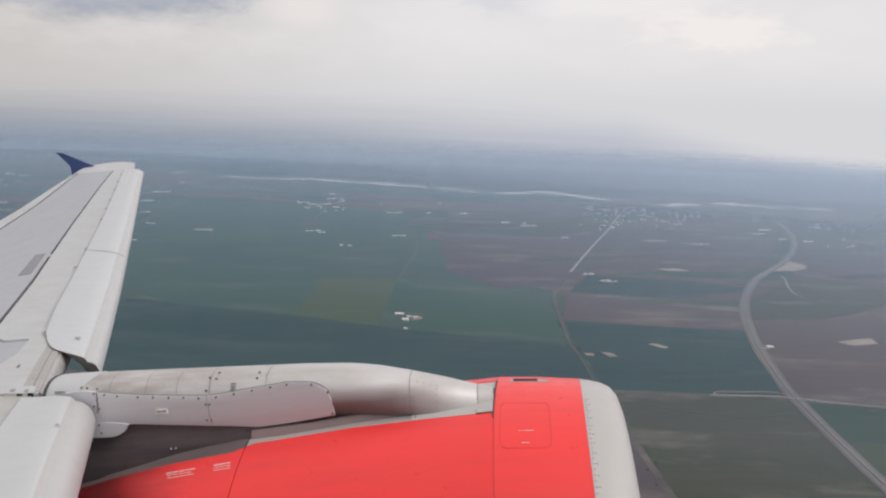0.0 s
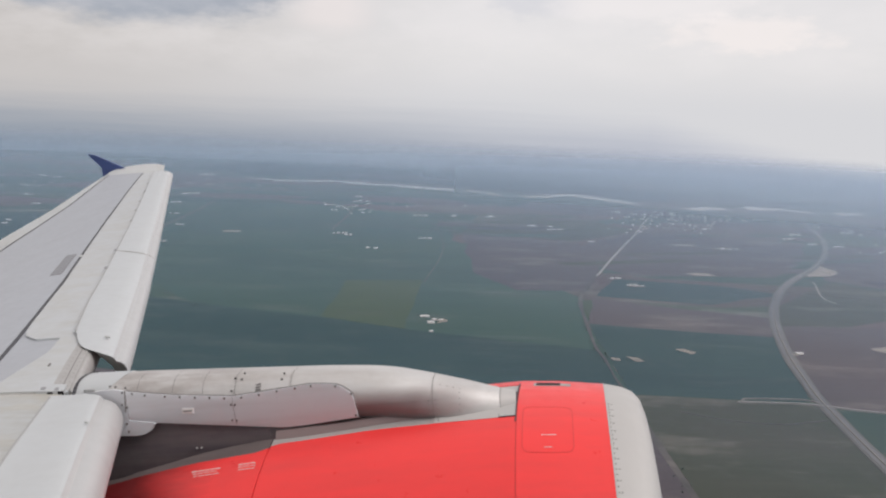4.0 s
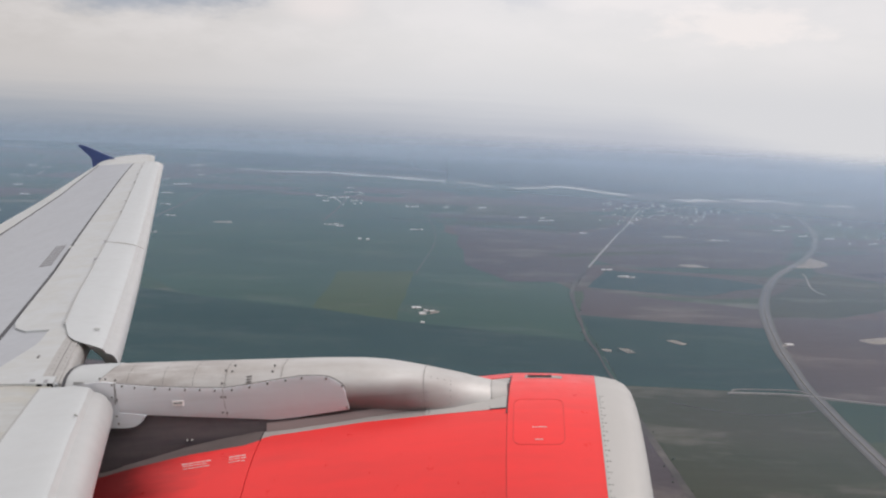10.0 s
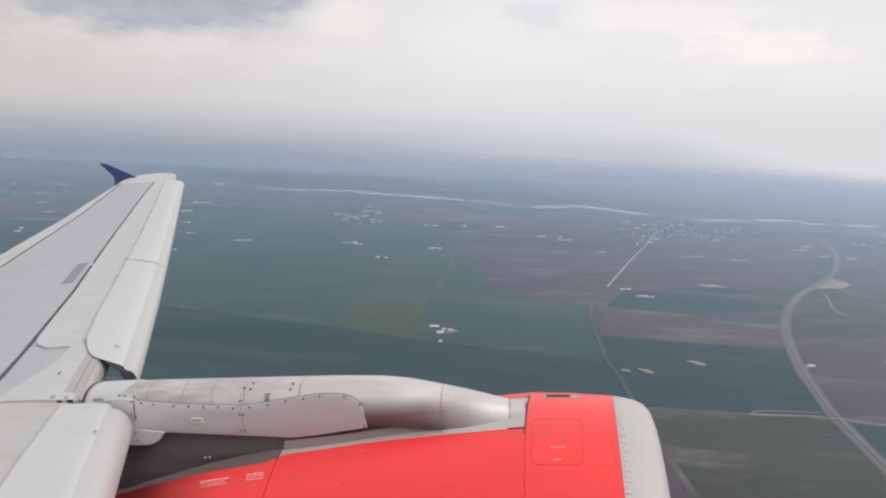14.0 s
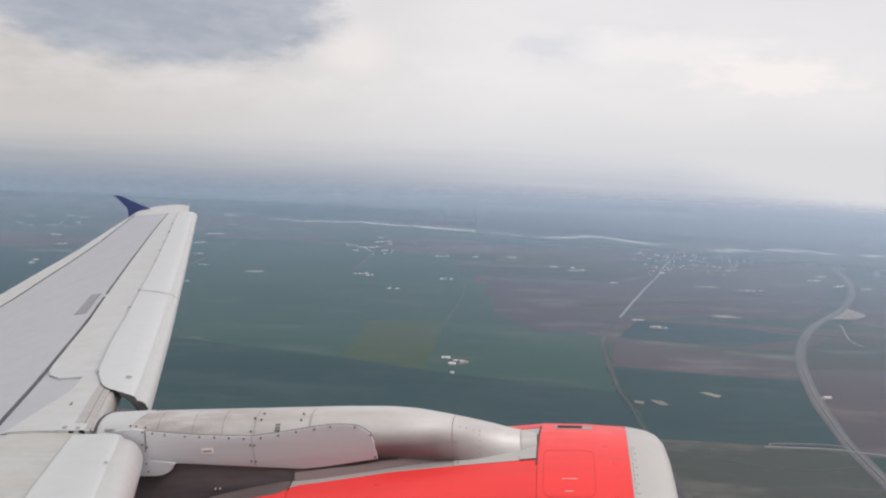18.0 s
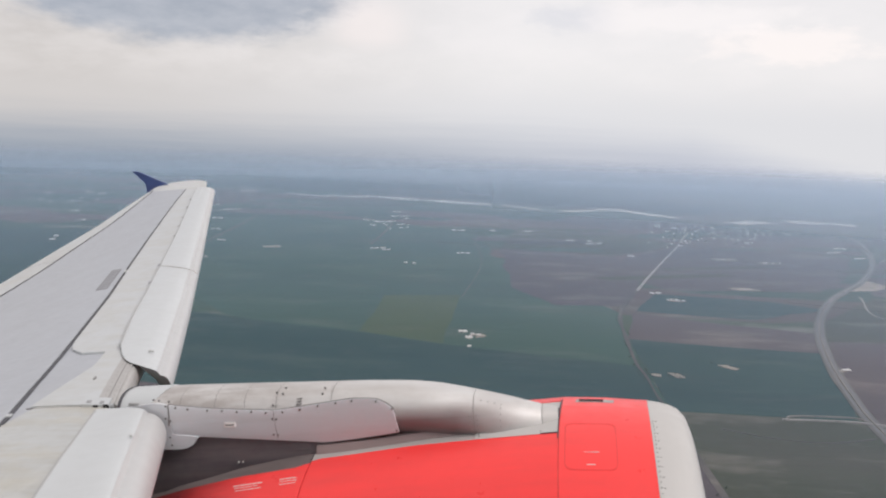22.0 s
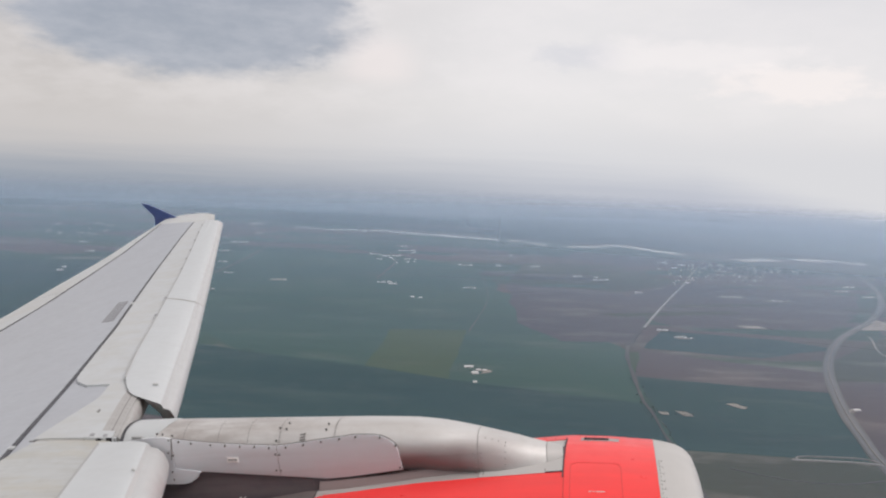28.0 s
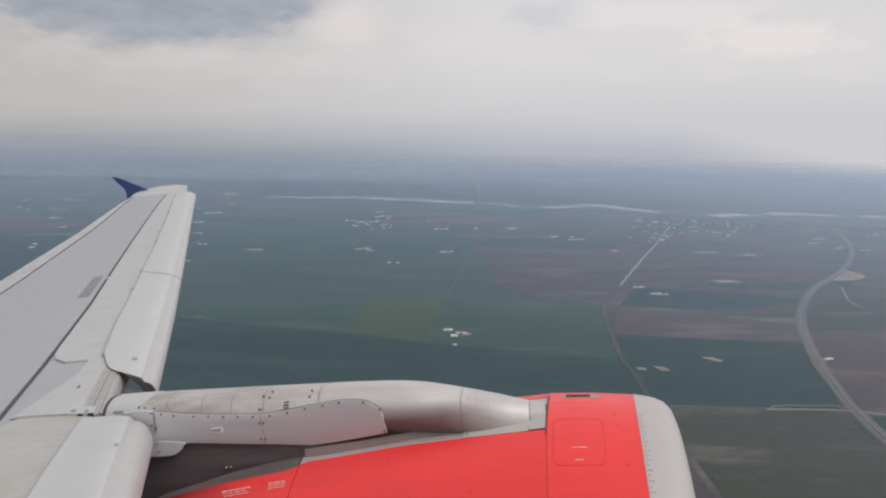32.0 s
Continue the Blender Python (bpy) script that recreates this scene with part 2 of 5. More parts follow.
MARK_DARK = material("stencil_grey", (0.25, 0.25, 0.265), 0.6)
MARK_GREY = material("grey_marking", (0.33, 0.33, 0.345), 0.6)
FENCE_BLUE = painted("fence_blue_paint", (0.030, 0.060, 0.20), (0.02, 0.035, 0.11), 0.35, amount=0.4)

# rain and fuel have left broad pale and yellowish runs on the inboard panel
for stained, hue, spread, much in ((SLAT_STAINED, (0.60, 0.61, 0.60), (0.9, 0.5, 1.0), 0.75), (SLAT_STAINED, (0.47, 0.415, 0.30), (0.4, 1.1, 1.0), 0.5), (WING_PALE, (0.50, 0.455, 0.37), (0.5, 0.5, 1.0), 0.2)):
    sp = stained.node_tree.nodes["Principled BSDF"]
    under_coat = sp.inputs["Base Color"].links[0].from_socket
    link(stained, blend(stained, ramp(stained, noise_of(stained, 2.6 if much > 0.4 else 1.7, 6, 0.7, spread, 0.4 + much), 0.50, 0.72, 0.0, much), under_coat, hue), sp.inputs["Base Color"])

# the bare pylon's lower flank is darker, browner and less metallic behind the nose fairing
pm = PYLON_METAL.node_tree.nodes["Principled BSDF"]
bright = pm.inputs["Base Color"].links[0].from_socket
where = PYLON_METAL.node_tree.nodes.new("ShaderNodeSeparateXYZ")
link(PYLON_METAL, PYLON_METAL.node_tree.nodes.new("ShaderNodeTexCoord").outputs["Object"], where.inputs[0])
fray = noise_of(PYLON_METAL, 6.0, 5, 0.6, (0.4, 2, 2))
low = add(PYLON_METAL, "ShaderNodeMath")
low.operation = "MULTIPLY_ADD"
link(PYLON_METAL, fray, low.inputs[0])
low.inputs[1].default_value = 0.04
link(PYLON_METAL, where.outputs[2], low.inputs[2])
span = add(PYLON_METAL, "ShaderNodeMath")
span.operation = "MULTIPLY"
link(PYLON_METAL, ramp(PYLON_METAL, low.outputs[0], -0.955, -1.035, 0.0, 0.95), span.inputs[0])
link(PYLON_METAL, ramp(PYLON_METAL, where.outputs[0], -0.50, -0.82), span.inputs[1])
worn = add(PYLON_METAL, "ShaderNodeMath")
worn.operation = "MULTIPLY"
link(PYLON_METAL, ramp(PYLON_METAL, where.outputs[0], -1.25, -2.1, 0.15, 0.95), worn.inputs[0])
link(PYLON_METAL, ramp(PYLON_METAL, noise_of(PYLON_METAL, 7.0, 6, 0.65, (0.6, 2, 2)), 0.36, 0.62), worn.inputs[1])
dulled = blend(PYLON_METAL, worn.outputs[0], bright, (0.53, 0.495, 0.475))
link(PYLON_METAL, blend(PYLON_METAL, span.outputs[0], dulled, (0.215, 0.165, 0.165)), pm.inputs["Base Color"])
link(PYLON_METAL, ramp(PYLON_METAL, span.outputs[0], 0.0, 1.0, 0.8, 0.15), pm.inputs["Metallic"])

# the red darkens towards the rear of the cowl, with a ragged edge
rp = COWL_RED.node_tree.nodes["Principled BSDF"]
base_red = rp.inputs["Base Color"].links[0].from_socket
along = COWL_RED.node_tree.nodes.new("ShaderNodeSeparateXYZ")
link(COWL_RED, COWL_RED.node_tree.nodes.new("ShaderNodeTexCoord").outputs["Object"], along.inputs[0])
ragged = add(COWL_RED, "ShaderNodeMath")
ragged.operation = "MULTIPLY_ADD"
link(COWL_RED, noise_of(COWL_RED, 3.0, 4, 0.6, (0.5, 2, 2)), ragged.inputs[0])
ragged.inputs[1].default_value = 0.5
link(COWL_RED, along.outputs[0], ragged.inputs[2])
link(COWL_RED, blend(COWL_RED, ramp(COWL_RED, ragged.outputs[0], -1.50, -1.95, 0.0, 0.92), base_red, (0.13, 0.016, 0.018)), rp.inputs["Base Color"])

# ---------- small builders ----------


def part(name, bm, mat, parent=None, label="", smooth=False):
    me = bpy.data.meshes.new(name)
    bmesh.ops.recalc_face_normals(bm, faces=bm.faces)
    bm.to_mesh(me)
    bm.free()
    me.materials.append(mat)
    if smooth:
        for p in me.polygons:
            p.use_smooth = True
        me.set_sharp_from_angle(angle=radians(35))
    ob = new(name, me)
    if parent:
        ob.parent = parent
    if label:
        ob["label"] = label
    return ob


def loft(rings, closed_ring=True, caps=True):
    """A skin through rings of equally many points."""
    bm = bmesh.new()
    vs = [[bm.verts.new(p) for p in r] for r in rings]
    n = len(rings[0])
    for a, b in zip(vs, vs[1:]):
        for i in range(n if closed_ring else n - 1):
            j = (i + 1) % n
            bm.faces.new((a[i], a[j], b[j], b[i]))
    if caps and closed_ring:
        bm.faces.new(vs[0][::-1])
        bm.faces.new(vs[-1])
    return bm


def slab(points, z0, z1, bm=None):
    """An upright prism over a ground outline."""
    bm = bm or bmesh.new()
    lo = [bm.verts.new((x, y, z0)) for x, y in points]
    hi = [bm.verts.new((x, y, z1)) for x, y in points]
    bm.faces.new(hi)
    bm.faces.new(lo[::-1])
    for i in range(len(points)):
        j = (i + 1) % len(points)
        bm.faces.new((lo[i], lo[j], hi[j], hi[i]))
    return bm


def box(bm, m, sx, sy, sz):
    bmesh.ops.create_cube(bm, size=1, matrix=m @ Matrix.Diagonal((sx, sy, sz, 1)))


def spline(points, n=8):
    """A smooth line through the points."""
    p = [Vector(q) for q in points]
    p = [2 * p[0] - p[1]] + p + [2 * p[-1] - p[-2]]
    out = []
    for i in range(1, len(p) - 2):
        for k in range(n):
            t = k / n
            out.append(0.5 * (2 * p[i] + (p[i + 1] - p[i - 1]) * t + (2 * p[i - 1] - 5 * p[i] + 4 * p[i + 1] - p[i + 2]) * t * t
                              + (3 * p[i] - p[i - 1] - 3 * p[i + 1] + p[i + 2]) * t ** 3))
    return out + [p[-2]]


def ribbon(line, width, z0, z1, shift=0.0, wobble=0.0, seed=0):
    """A raised strip along a ground line."""
    left, right = [], []
    for i, q in enumerate(line):
        d = (line[min(i + 1, len(line) - 1)] - line[max(i - 1, 0)]).normalized()
        nrm = Vector((-d.y, d.x))
        w = width * (1 + wobble * noise.noise((q.x * 0.01, q.y * 0.01, seed)))
        left.append(q + nrm * (shift + w / 2))
        right.append(q + nrm * (shift - w / 2))
    rings = [[(a.x, a.y, z0), (a.x, a.y, z1), (b.x, b.y, z1), (b.x, b.y, z0)] for a, b in zip(left, right)]
    return loft(rings)


# ---------- land materials ----------


def crop(name, a, b, patch=0.004, rows=0.12, turn=0.3, rough=0.9, pale=0.6):
    """A field: broad soil and moisture patches, sowing rows, fine tilth."""
    m = material(name, a, rough)
    p = m.node_tree.nodes["Principled BSDF"]
    p.inputs["Specular IOR Level"].default_value = 0.1
    broad_n = noise_of(m, patch, 5, 0.6)
    row_n = noise_of(m, rows, 3, 0.6, (0.04, 1, 1), turn)
    fine_n = noise_of(m, 0.35, 4, 0.7)
    strip_n = noise_of(m, 0.012, 4, 0.65, (0.12, 1, 1), turn - 0.25)
    stain_n = noise_of(m, 0.018, 6, 0.7)
    c = blend(m, ramp(m, broad_n, 0.35, 0.65), a, b)
    c = blend(m, ramp(m, row_n, 0.4, 0.7, 0.0, 0.35), c, tuple(v * 0.7 for v in b))
    c = blend(m, ramp(m, strip_n, 0.45, 0.68, 0.0, 0.35), c, tuple(v * 0.72 for v in a))
    c = blend(m, ramp(m, stain_n, 0.55, 0.8, 0.0, 0.45), c, tuple(0.5 * v + 0.055 for v in b))
    c = blend(m, ramp(m, fine_n, 0.45, 0.75, 0.0, 0.25), c, tuple(min(1, v * 1.35) for v in a))
    pale_n = noise_of(m, 0.011, 8, 0.72, (0.35, 1.0, 1), turn * 0.3)
    c = blend(m, ramp(m, pale_n, 0.53, 0.68, 0.0, pale), c, (0.20, 0.175, 0.155))
    link(m, c, p.inputs["Base Color"])
    bump = add(m, "ShaderNodeBump", Strength=0.4, Distance=0.5)
    link(m, fine_n, bump.inputs["Height"])
    link(m, bump.outputs[0], p.inputs["Normal"])
    return m


GREEN = crop("wheat_green", (0.040, 0.081, 0.068), (0.053, 0.092, 0.072), turn=0.2, pale=0.2)
GREEN_DARK = crop("wheat_dark", (0.026, 0.058, 0.059), (0.036, 0.068, 0.063), turn=0.5, pale=0.15)
GREEN_DULL = crop("meadow_dull", (0.054, 0.066, 0.044), (0.066, 0.064, 0.050), turn=1.0)
YELLOW = crop("rape_yellow", (0.066, 0.092, 0.050), (0.056, 0.086, 0.054), turn=0.1, pale=0.1)
SOIL = crop("plough_brown", (0.094, 0.077, 0.083), (0.079, 0.067, 0.075), turn=0.8)
SOIL_DARK = crop("plough_dark", (0.046, 0.040, 0.052), (0.060, 0.050, 0.058), turn=0.4)
SOIL_RED = crop("fallow_red", (0.106, 0.083, 0.086), (0.089, 0.072, 0.076), turn=1.3)
SAND = crop("bare_sand", (0.36, 0.315, 0.27), (0.28, 0.245, 0.21), patch=0.03, rows=0.3)
GRAVEL = crop("gravel_track", (0.30, 0.27, 0.24), (0.24, 0.22, 0.20), patch=0.02, rows=0.3)
TRACK_DIM = crop("trodden_verge", (0.085, 0.08, 0.078), (0.105, 0.095, 0.09), patch=0.02, rows=0.3)
PALE_ROAD = crop("chalk_gravel_road", (0.36, 0.335, 0.315), (0.29, 0.27, 0.255), patch=0.02, rows=0.3)
ASPHALT = crop("worn_asphalt", (0.185, 0.18, 0.18), (0.16, 0.155, 0.155), patch=0.01, rows=0.5)
ASPHALT_EDGE = crop("gravel_shoulder", (0.135, 0.126, 0.120), (0.155, 0.144, 0.137), patch=0.02, rows=0.3)
VERGE = crop("grass_verge", (0.11, 0.10, 0.092), (0.135, 0.12, 0.11), patch=0.02, rows=0.3)
ROOF_WHITE = crop("sheet_roof_white", (0.74, 0.71, 0.69), (0.60, 0.57, 0.55), patch=0.05, rows=0.4, rough=0.5, pale=0.0)
ROOF_TILE = material("clay_roof", (0.30, 0.13, 0.09), 0.8)
ROOF_GREY = material("cement_roof", (0.33, 0.32, 0.315), 0.8)
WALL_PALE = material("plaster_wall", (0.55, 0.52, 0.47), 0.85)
LEAF = material("tree_leaf", (0.06, 0.075, 0.055), 0.9)
WATER = material("channel_water", (0.30, 0.31, 0.29), 0.12)
CHALK = crop("chalk_bank", (0.80, 0.78, 0.74), (0.66, 0.64, 0.60), patch=0.01, rows=0.1)

# the open plain: a patchwork of long fields, greens and browns
WOODLAND = crop("woodland_floor", (0.018, 0.030, 0.036), (0.026, 0.040, 0.042), patch=0.003, turn=0.2, pale=0.08)
PLAIN = material("plain_patchwork", (0.05, 0.08, 0.05), 0.95)
pp = PLAIN.node_tree.nodes["Principled BSDF"]
pp.inputs["Specular IOR Level"].default_value = 0.1
tc = PLAIN.node_tree.nodes.new("ShaderNodeTexCoord")
mp = add(PLAIN, "ShaderNodeMapping")
mp.inputs["Scale"].default_value = (1.0, 2.2, 1.0)
mp.inputs["Rotation"].default_value = (0, 0, radians(12))
link(PLAIN, tc.outputs["Object"], mp.inputs[0])
cells = add(PLAIN, "ShaderNodeTexVoronoi", Scale=0.0019, Randomness=0.85)
cells.distance = "CHEBYCHEV"
link(PLAIN, mp.outputs[0], cells.inputs["Vector"])
pick = PLAIN.node_tree.nodes.new("ShaderNodeSeparateColor")
link(PLAIN, cells.outputs["Color"], pick.inputs[0])
cr = PLAIN.node_tree.nodes.new("ShaderNodeValToRGB")
cr.color_ramp.interpolation = "CONSTANT"
for i, (at, c) in enumerate([(0.0, (0.034, 0.068, 0.056)), (0.30, (0.046, 0.082, 0.062)), (0.48, (0.105, 0.074, 0.074)), (0.66, (0.058, 0.080, 0.052)),
                             (0.74, (0.12, 0.084, 0.082)), (0.90, (0.055, 0.052, 0.058))]):
    e = cr.color_ramp.elements[i] if i < 2 else cr.color_ramp.elements.new(at)
    e.position, e.color = at, (*c, 1)
link(PLAIN, pick.outputs[0], cr.inputs[0])
pc = blend(PLAIN, ramp(PLAIN, noise_of(PLAIN, 0.003, 6, 0.65), 0.42, 0.70, 0.0, 0.6), cr.outputs[0], (0.060, 0.075, 0.052))
pc = blend(PLAIN, ramp(PLAIN, noise_of(PLAIN, 0.02, 5, 0.7, (0.3, 1, 1)), 0.5, 0.8, 0.0, 0.5), pc, (0.095, 0.085, 0.075))
pc = blend(PLAIN, ramp(PLAIN, noise_of(PLAIN, 0.007, 9, 0.74, (0.3, 1, 1), 0.2), 0.53, 0.66, 0.0, 0.75), pc, (0.20, 0.18, 0.165))
link(PLAIN, pc, pp.inputs["Base Color"])

# ---------- ground ----------
rim = [(24000 * math.cos(a), 24000 * math.sin(a)) for a in (math.tau * k / 96 for k in range(96))]
bm = slab(rim, -30.0, 0.0)
tagged(part("ground", bm, PLAIN), "flat farmland plain of green and brown fields", "ground", kind="structure")


def uneven(points, step=60.0, amp=5.0, seed=0):
    """Outline of a field with slightly wandering edges."""
    out = []
    for i, a in enumerate(points):
        b = points[(i + 1) % len(points)]
        a2, b2 = Vector(a), Vector(b)
        n = max(1, int((b2 - a2).length / step))
        for k in range(n):
            q = a2.lerp(b2, k / n)
            d = 0 if k == 0 else amp
            out.append((q.x + d * noise.noise((q.x * 0.011, q.y * 0.011, seed)), q.y + d * noise.noise((q.x * 0.011, q.y * 0.011, seed + 9.0))))
    return out


FIELD_COUNT = [0]


def field(points, mat, label, z=0.15, amp=8.0):
    FIELD_COUNT[0] += 1
    bm = slab(uneven(points, 50, amp, FIELD_COUNT[0]), -0.5, z + 0.012 * FIELD_COUNT[0])
    return tagged(part("field", bm, mat), label, "field", kind="structure")


field([(-900, 2650), (-250, 2750), (60, 2450), (120, 1900), (300, 1402), (262, 1100), (250, 720), (-20, 640), (-330, 960), (-330, 1270), (-520, 1500)], GREEN, "broad green wheat field on the plain", 0.05, 20)
field([(-436, 1310), (-253, 1245), (-123, 1206), (0, 1153), (262, 1075), (255, 860), (120, 862), (-4, 905), (-120, 878), (-397, 940), (-470, 970)], GREEN_DARK, "dark green young wheat field")
field([(-117, 1490), (23, 1516), (0, 1155), (-127, 1210)], YELLOW, "yellow-green rape field in flower", 0.25)
field([(128, 2174), (408, 2071), (426, 1830), (323, 1470), (191, 1455), (122, 1614)], SOIL, "brown ploughed field with a rounded edge", 0.2, 12)
field([(426, 2060), (640, 2330), (1060, 2230), (900, 1880), (750, 1680), (440, 1640), (400, 1720)], SOIL, "brown ploughed strips beside a country road", 0.15, 14)
field([(318, 1412), (452, 1351), (591, 1303), (545, 1180), (404, 1199), (276, 1225)], SOIL_RED, "reddish fallow field between road and highway", 0.2)
field([(400, 1600), (610, 1560), (690, 1500), (520, 1390), (330, 1430)], GREEN_DARK, "green crop strip beside a farmyard", 0.2)
field([(276, 1225), (404, 1199), (545, 1180), (500, 1000), (462, 890), (390, 892), (262, 900)], GREEN_DARK, "dark green field between road and highway")
field([(256, 895), (470, 885), (455, 780), (430, 560), (250, 560)], GREEN_DULL, "dull green meadow with bare patches", 0.2)
field([(620, 1370), (840, 1640), (1020, 1500), (780, 1310), (560, 1190)], GREEN_DULL, "dull green pasture beside the highway")
field([(556, 1168), (586, 1252), (790, 1262), (1030, 1300), (940, 800), (482, 872), (502, 981), (526, 1066)], SOIL_RED, "reddish bare field beside the highway", 0.2)
field([(1040, 1310), (1200, 1400), (1700, 1500), (1500, 900), (960, 800)], SOIL_DARK, "dark freshly ploughed field", 0.25)
field([(900, 1830), (1130, 2200), (1500, 2150), (1500, 1620), (1040, 1500), (850, 1660)], SOIL, "brown field beyond the highway bend", 0.2)
field([(640, 2340), (860, 2760), (1260, 2540), (1100, 2260)], SOIL_RED, "fallow strips before a small town", 0.2)
field([(-520, 1237), (-470, 1326), (-436, 1305), (-470, 975), (-500, 975)], SOIL, "brown ploughed field beside the village", 0.3)
field([(-504, 971), (-397, 938), (-122, 876), (-125, 560), (-620, 600), (-550, 846)], SOIL_RED, "pale brown fallow field at the village edge", 0.25)
field([(-125, 876), (-4, 903), (126, 861), (252, 850), (250, 560), (-150, 560)], SOIL, "brown ploughed field with a curved headland", 0.35)
field([(-98, 694), (-76, 876), (-4, 903), (126, 861), (90, 560), (-60, 560)], SOIL_DARK, "dark ploughed field at a headland", 0.45)
field([(-780, 1250), (-600, 1560), (-900, 2300), (-1500, 2100), (-1200, 1300)], GREEN_DARK, "dark green field behind the village", 0.2)
field([(130, 2200), (400, 2090), (640, 2350), (500, 2700), (200, 2650)], GREEN_DULL, "dull green fields before a low town", 0.2)
field([(-1250, 4150), (-700, 3900), (-250, 3830), (160, 3650), (420, 3480), (700, 3560), (860, 3330), (1010, 3300), (1100, 3700), (900, 4300), (200, 4500), (-900, 4850)], WOODLAND, "dark distant woodland beyond the canal", 0.3, 40)
field([(-520, 4080), (-150, 3990), (240, 3960), (200, 4080), (-300, 4200)], SOIL, "pale clearing in the distant woodland", 0.4, 30)
field([(430, 3100), (900, 2980), (860, 2770), (510, 2700), (330, 2900)], SOIL, "brown strips below a pale channel bank", 0.2)
# narrow parcels of other crops between the large fields
parcels = random.Random(5)
for x0, x1, y0, y1, many in ((470, 900, 1680, 2280, 7), (660, 1180, 2290, 2700, 8), (160, 560, 2150, 2640, 5), (950, 1450, 1560, 2150, 6), (-820, -260, 2760, 3450, 6)):
    for k in range(many):
        x, y = parcels.uniform(x0, x1), y0 + (y1 - y0) * (k + parcels.uniform(0.2, 0.8)) / many
        long, deep, turn = parcels.uniform(70, 170), parcels.uniform(9, 24), radians(16 + parcels.uniform(-5, 5))
        corners = [(x + a * long * math.cos(turn) - b * deep * math.sin(turn), y + a * long * math.sin(turn) + b * deep * math.cos(turn)) for a, b in ((-1, -1), (1, -1), (0.9, 1), (-1.1, 1))]
        field(corners, parcels.choice((GREEN_DULL, SOIL_RED, GREEN, SOIL_DARK, SOIL)), "narrow parcel of crops between larger fields", 0.02, 6)

# ---------- roads ----------
local_road = spline([(1010, 3350), (784, 2770), (703, 2550), (608, 2274), (524, 2050), (428, 1785), (371, 1624)], 8)
old_track = spline([(371, 1624), (323, 1494), (291, 1372), (273, 1217), (261, 1093), (261, 1028), (257, 959), (256, 900), (252, 759), (251, 640), (248, 500)], 8)
highway = spline([(1850, 4700), (1732, 4199), (1488, 3584), (1402, 3281), (1350, 3004), (1268, 2675), (1182, 2397), (1108, 2205), (1014, 2012), (910, 1835), (825, 1717), (750, 1613), (682, 1496),
                  (623, 1374), (582, 1271), (547, 1167), (517, 1066), (496, 981), (479, 908), (470, 850), (458, 763), (446, 660), (438, 560), (430, 420)], 8)
tagged(part("road", ribbon(local_road, 5.0, -0.5, 1.0), PALE_ROAD), "pale straight country road through brown fields", "road", kind="structure")
tagged(part("road", ribbon(old_track, 5, -0.5, 0.7, 0, 1.1, 4), TRACK_DIM), "narrow farm track with grassy verges", "road", kind="structure")
tagged(part("verge", ribbon(highway, 17.0, -0.5, 0.9, 0, 0.15, 2), ASPHALT_EDGE), "grassy highway embankment", "verge", kind="structure")
tagged(part("road", ribbon(highway, 4.6, 0.0, 1.3, 3.4), ASPHALT), "grey asphalt carriageway of a curving highway", "road", kind="structure")
tagged(part("road", ribbon(highway, 4.6, 0.0, 1.3, -3.4), ASPHALT), "grey asphalt carriageway of a curving highway", "road", kind="structure")
tagged(part("median", ribbon(highway, 1.0, 0.0, 2.2), GRAVEL), "pale median barrier of the highway", "median", kind="structure")
cross_road = spline([(377, 881), (417, 882), (454, 881), (476, 875), (512, 864), (600, 842), (760, 800), (1000, 730)], 8)
tagged(part("road", ribbon(cross_road, 2.4, -0.5, 1.7), PALE_ROAD), "pale side road crossing over the highway", "road", kind="structure")
tagged(part("road", ribbon(spline([(382, 882), (390, 893), (422, 896), (460, 895), (472, 884)], 6), 1.6, -0.5, 1.5), GRAVEL), "pale slip track beside the crossing", "road", kind="structure")
tagged(part("road", ribbon(spline([(812, 1640), (804, 1608), (768, 1513), (757, 1464), (761, 1438)], 6), 3, -0.5, 0.8), GRAVEL), "short pale loop track in a pasture", "road", kind="structure")
tagged(part("road", ribbon(spline([(-550, 846), (-537, 993), (-578, 1107), (-559, 1172), (-552, 1356), (-586, 1576), (-625, 1897), (-656, 2637), (-764, 3739)], 8), 6, -0.5, 0.8), VERGE),
       "pale main road leaving the village", "road", kind="structure")
tagged(part("road", ribbon(spline([(-614, 870), (-587, 940), (-580, 1000), (-586, 1085)], 6), 6, -0.5, 0.8), GRAVEL), "pale village street between gardens", "road", kind="structure")
tagged(part("road", ribbon(spline([(-399, 935), (-388, 1000), (-374, 1100), (-436, 1300)], 6), 1.2, -0.5, 0.9, 0, 0.5), VERGE), "pale dirt track along a field edge", "road", kind="structure")
tagged(part("road", ribbon(spline([(-200, 2650), (-205, 2400), (-215, 2150)], 6), 5, -0.5, 0.9), VERGE), "faint pale track through green wheat", "road", kind="structure")
tagged(part("road", ribbon(spline([(300, 845), (345, 822), (400, 815), (455, 832)], 6), 1.6, -0.5, 0.8, 0, 0.8), TRACK_DIM), "worn dirt track over a meadow", "road", kind="structure")

for pts in ([(27, 1500), (70, 1900), (60, 2300)], [(640, 1560), (800, 1500), (1000, 1480)], [(-60, 2250), (140, 2200), (400, 2090)]):
    tagged(part("path", ribbon(spline(pts, 8), 1.5, -0.5, 0.75, 0, 0.8), VERGE), "faint worn field path between crops", "path", kind="structure")

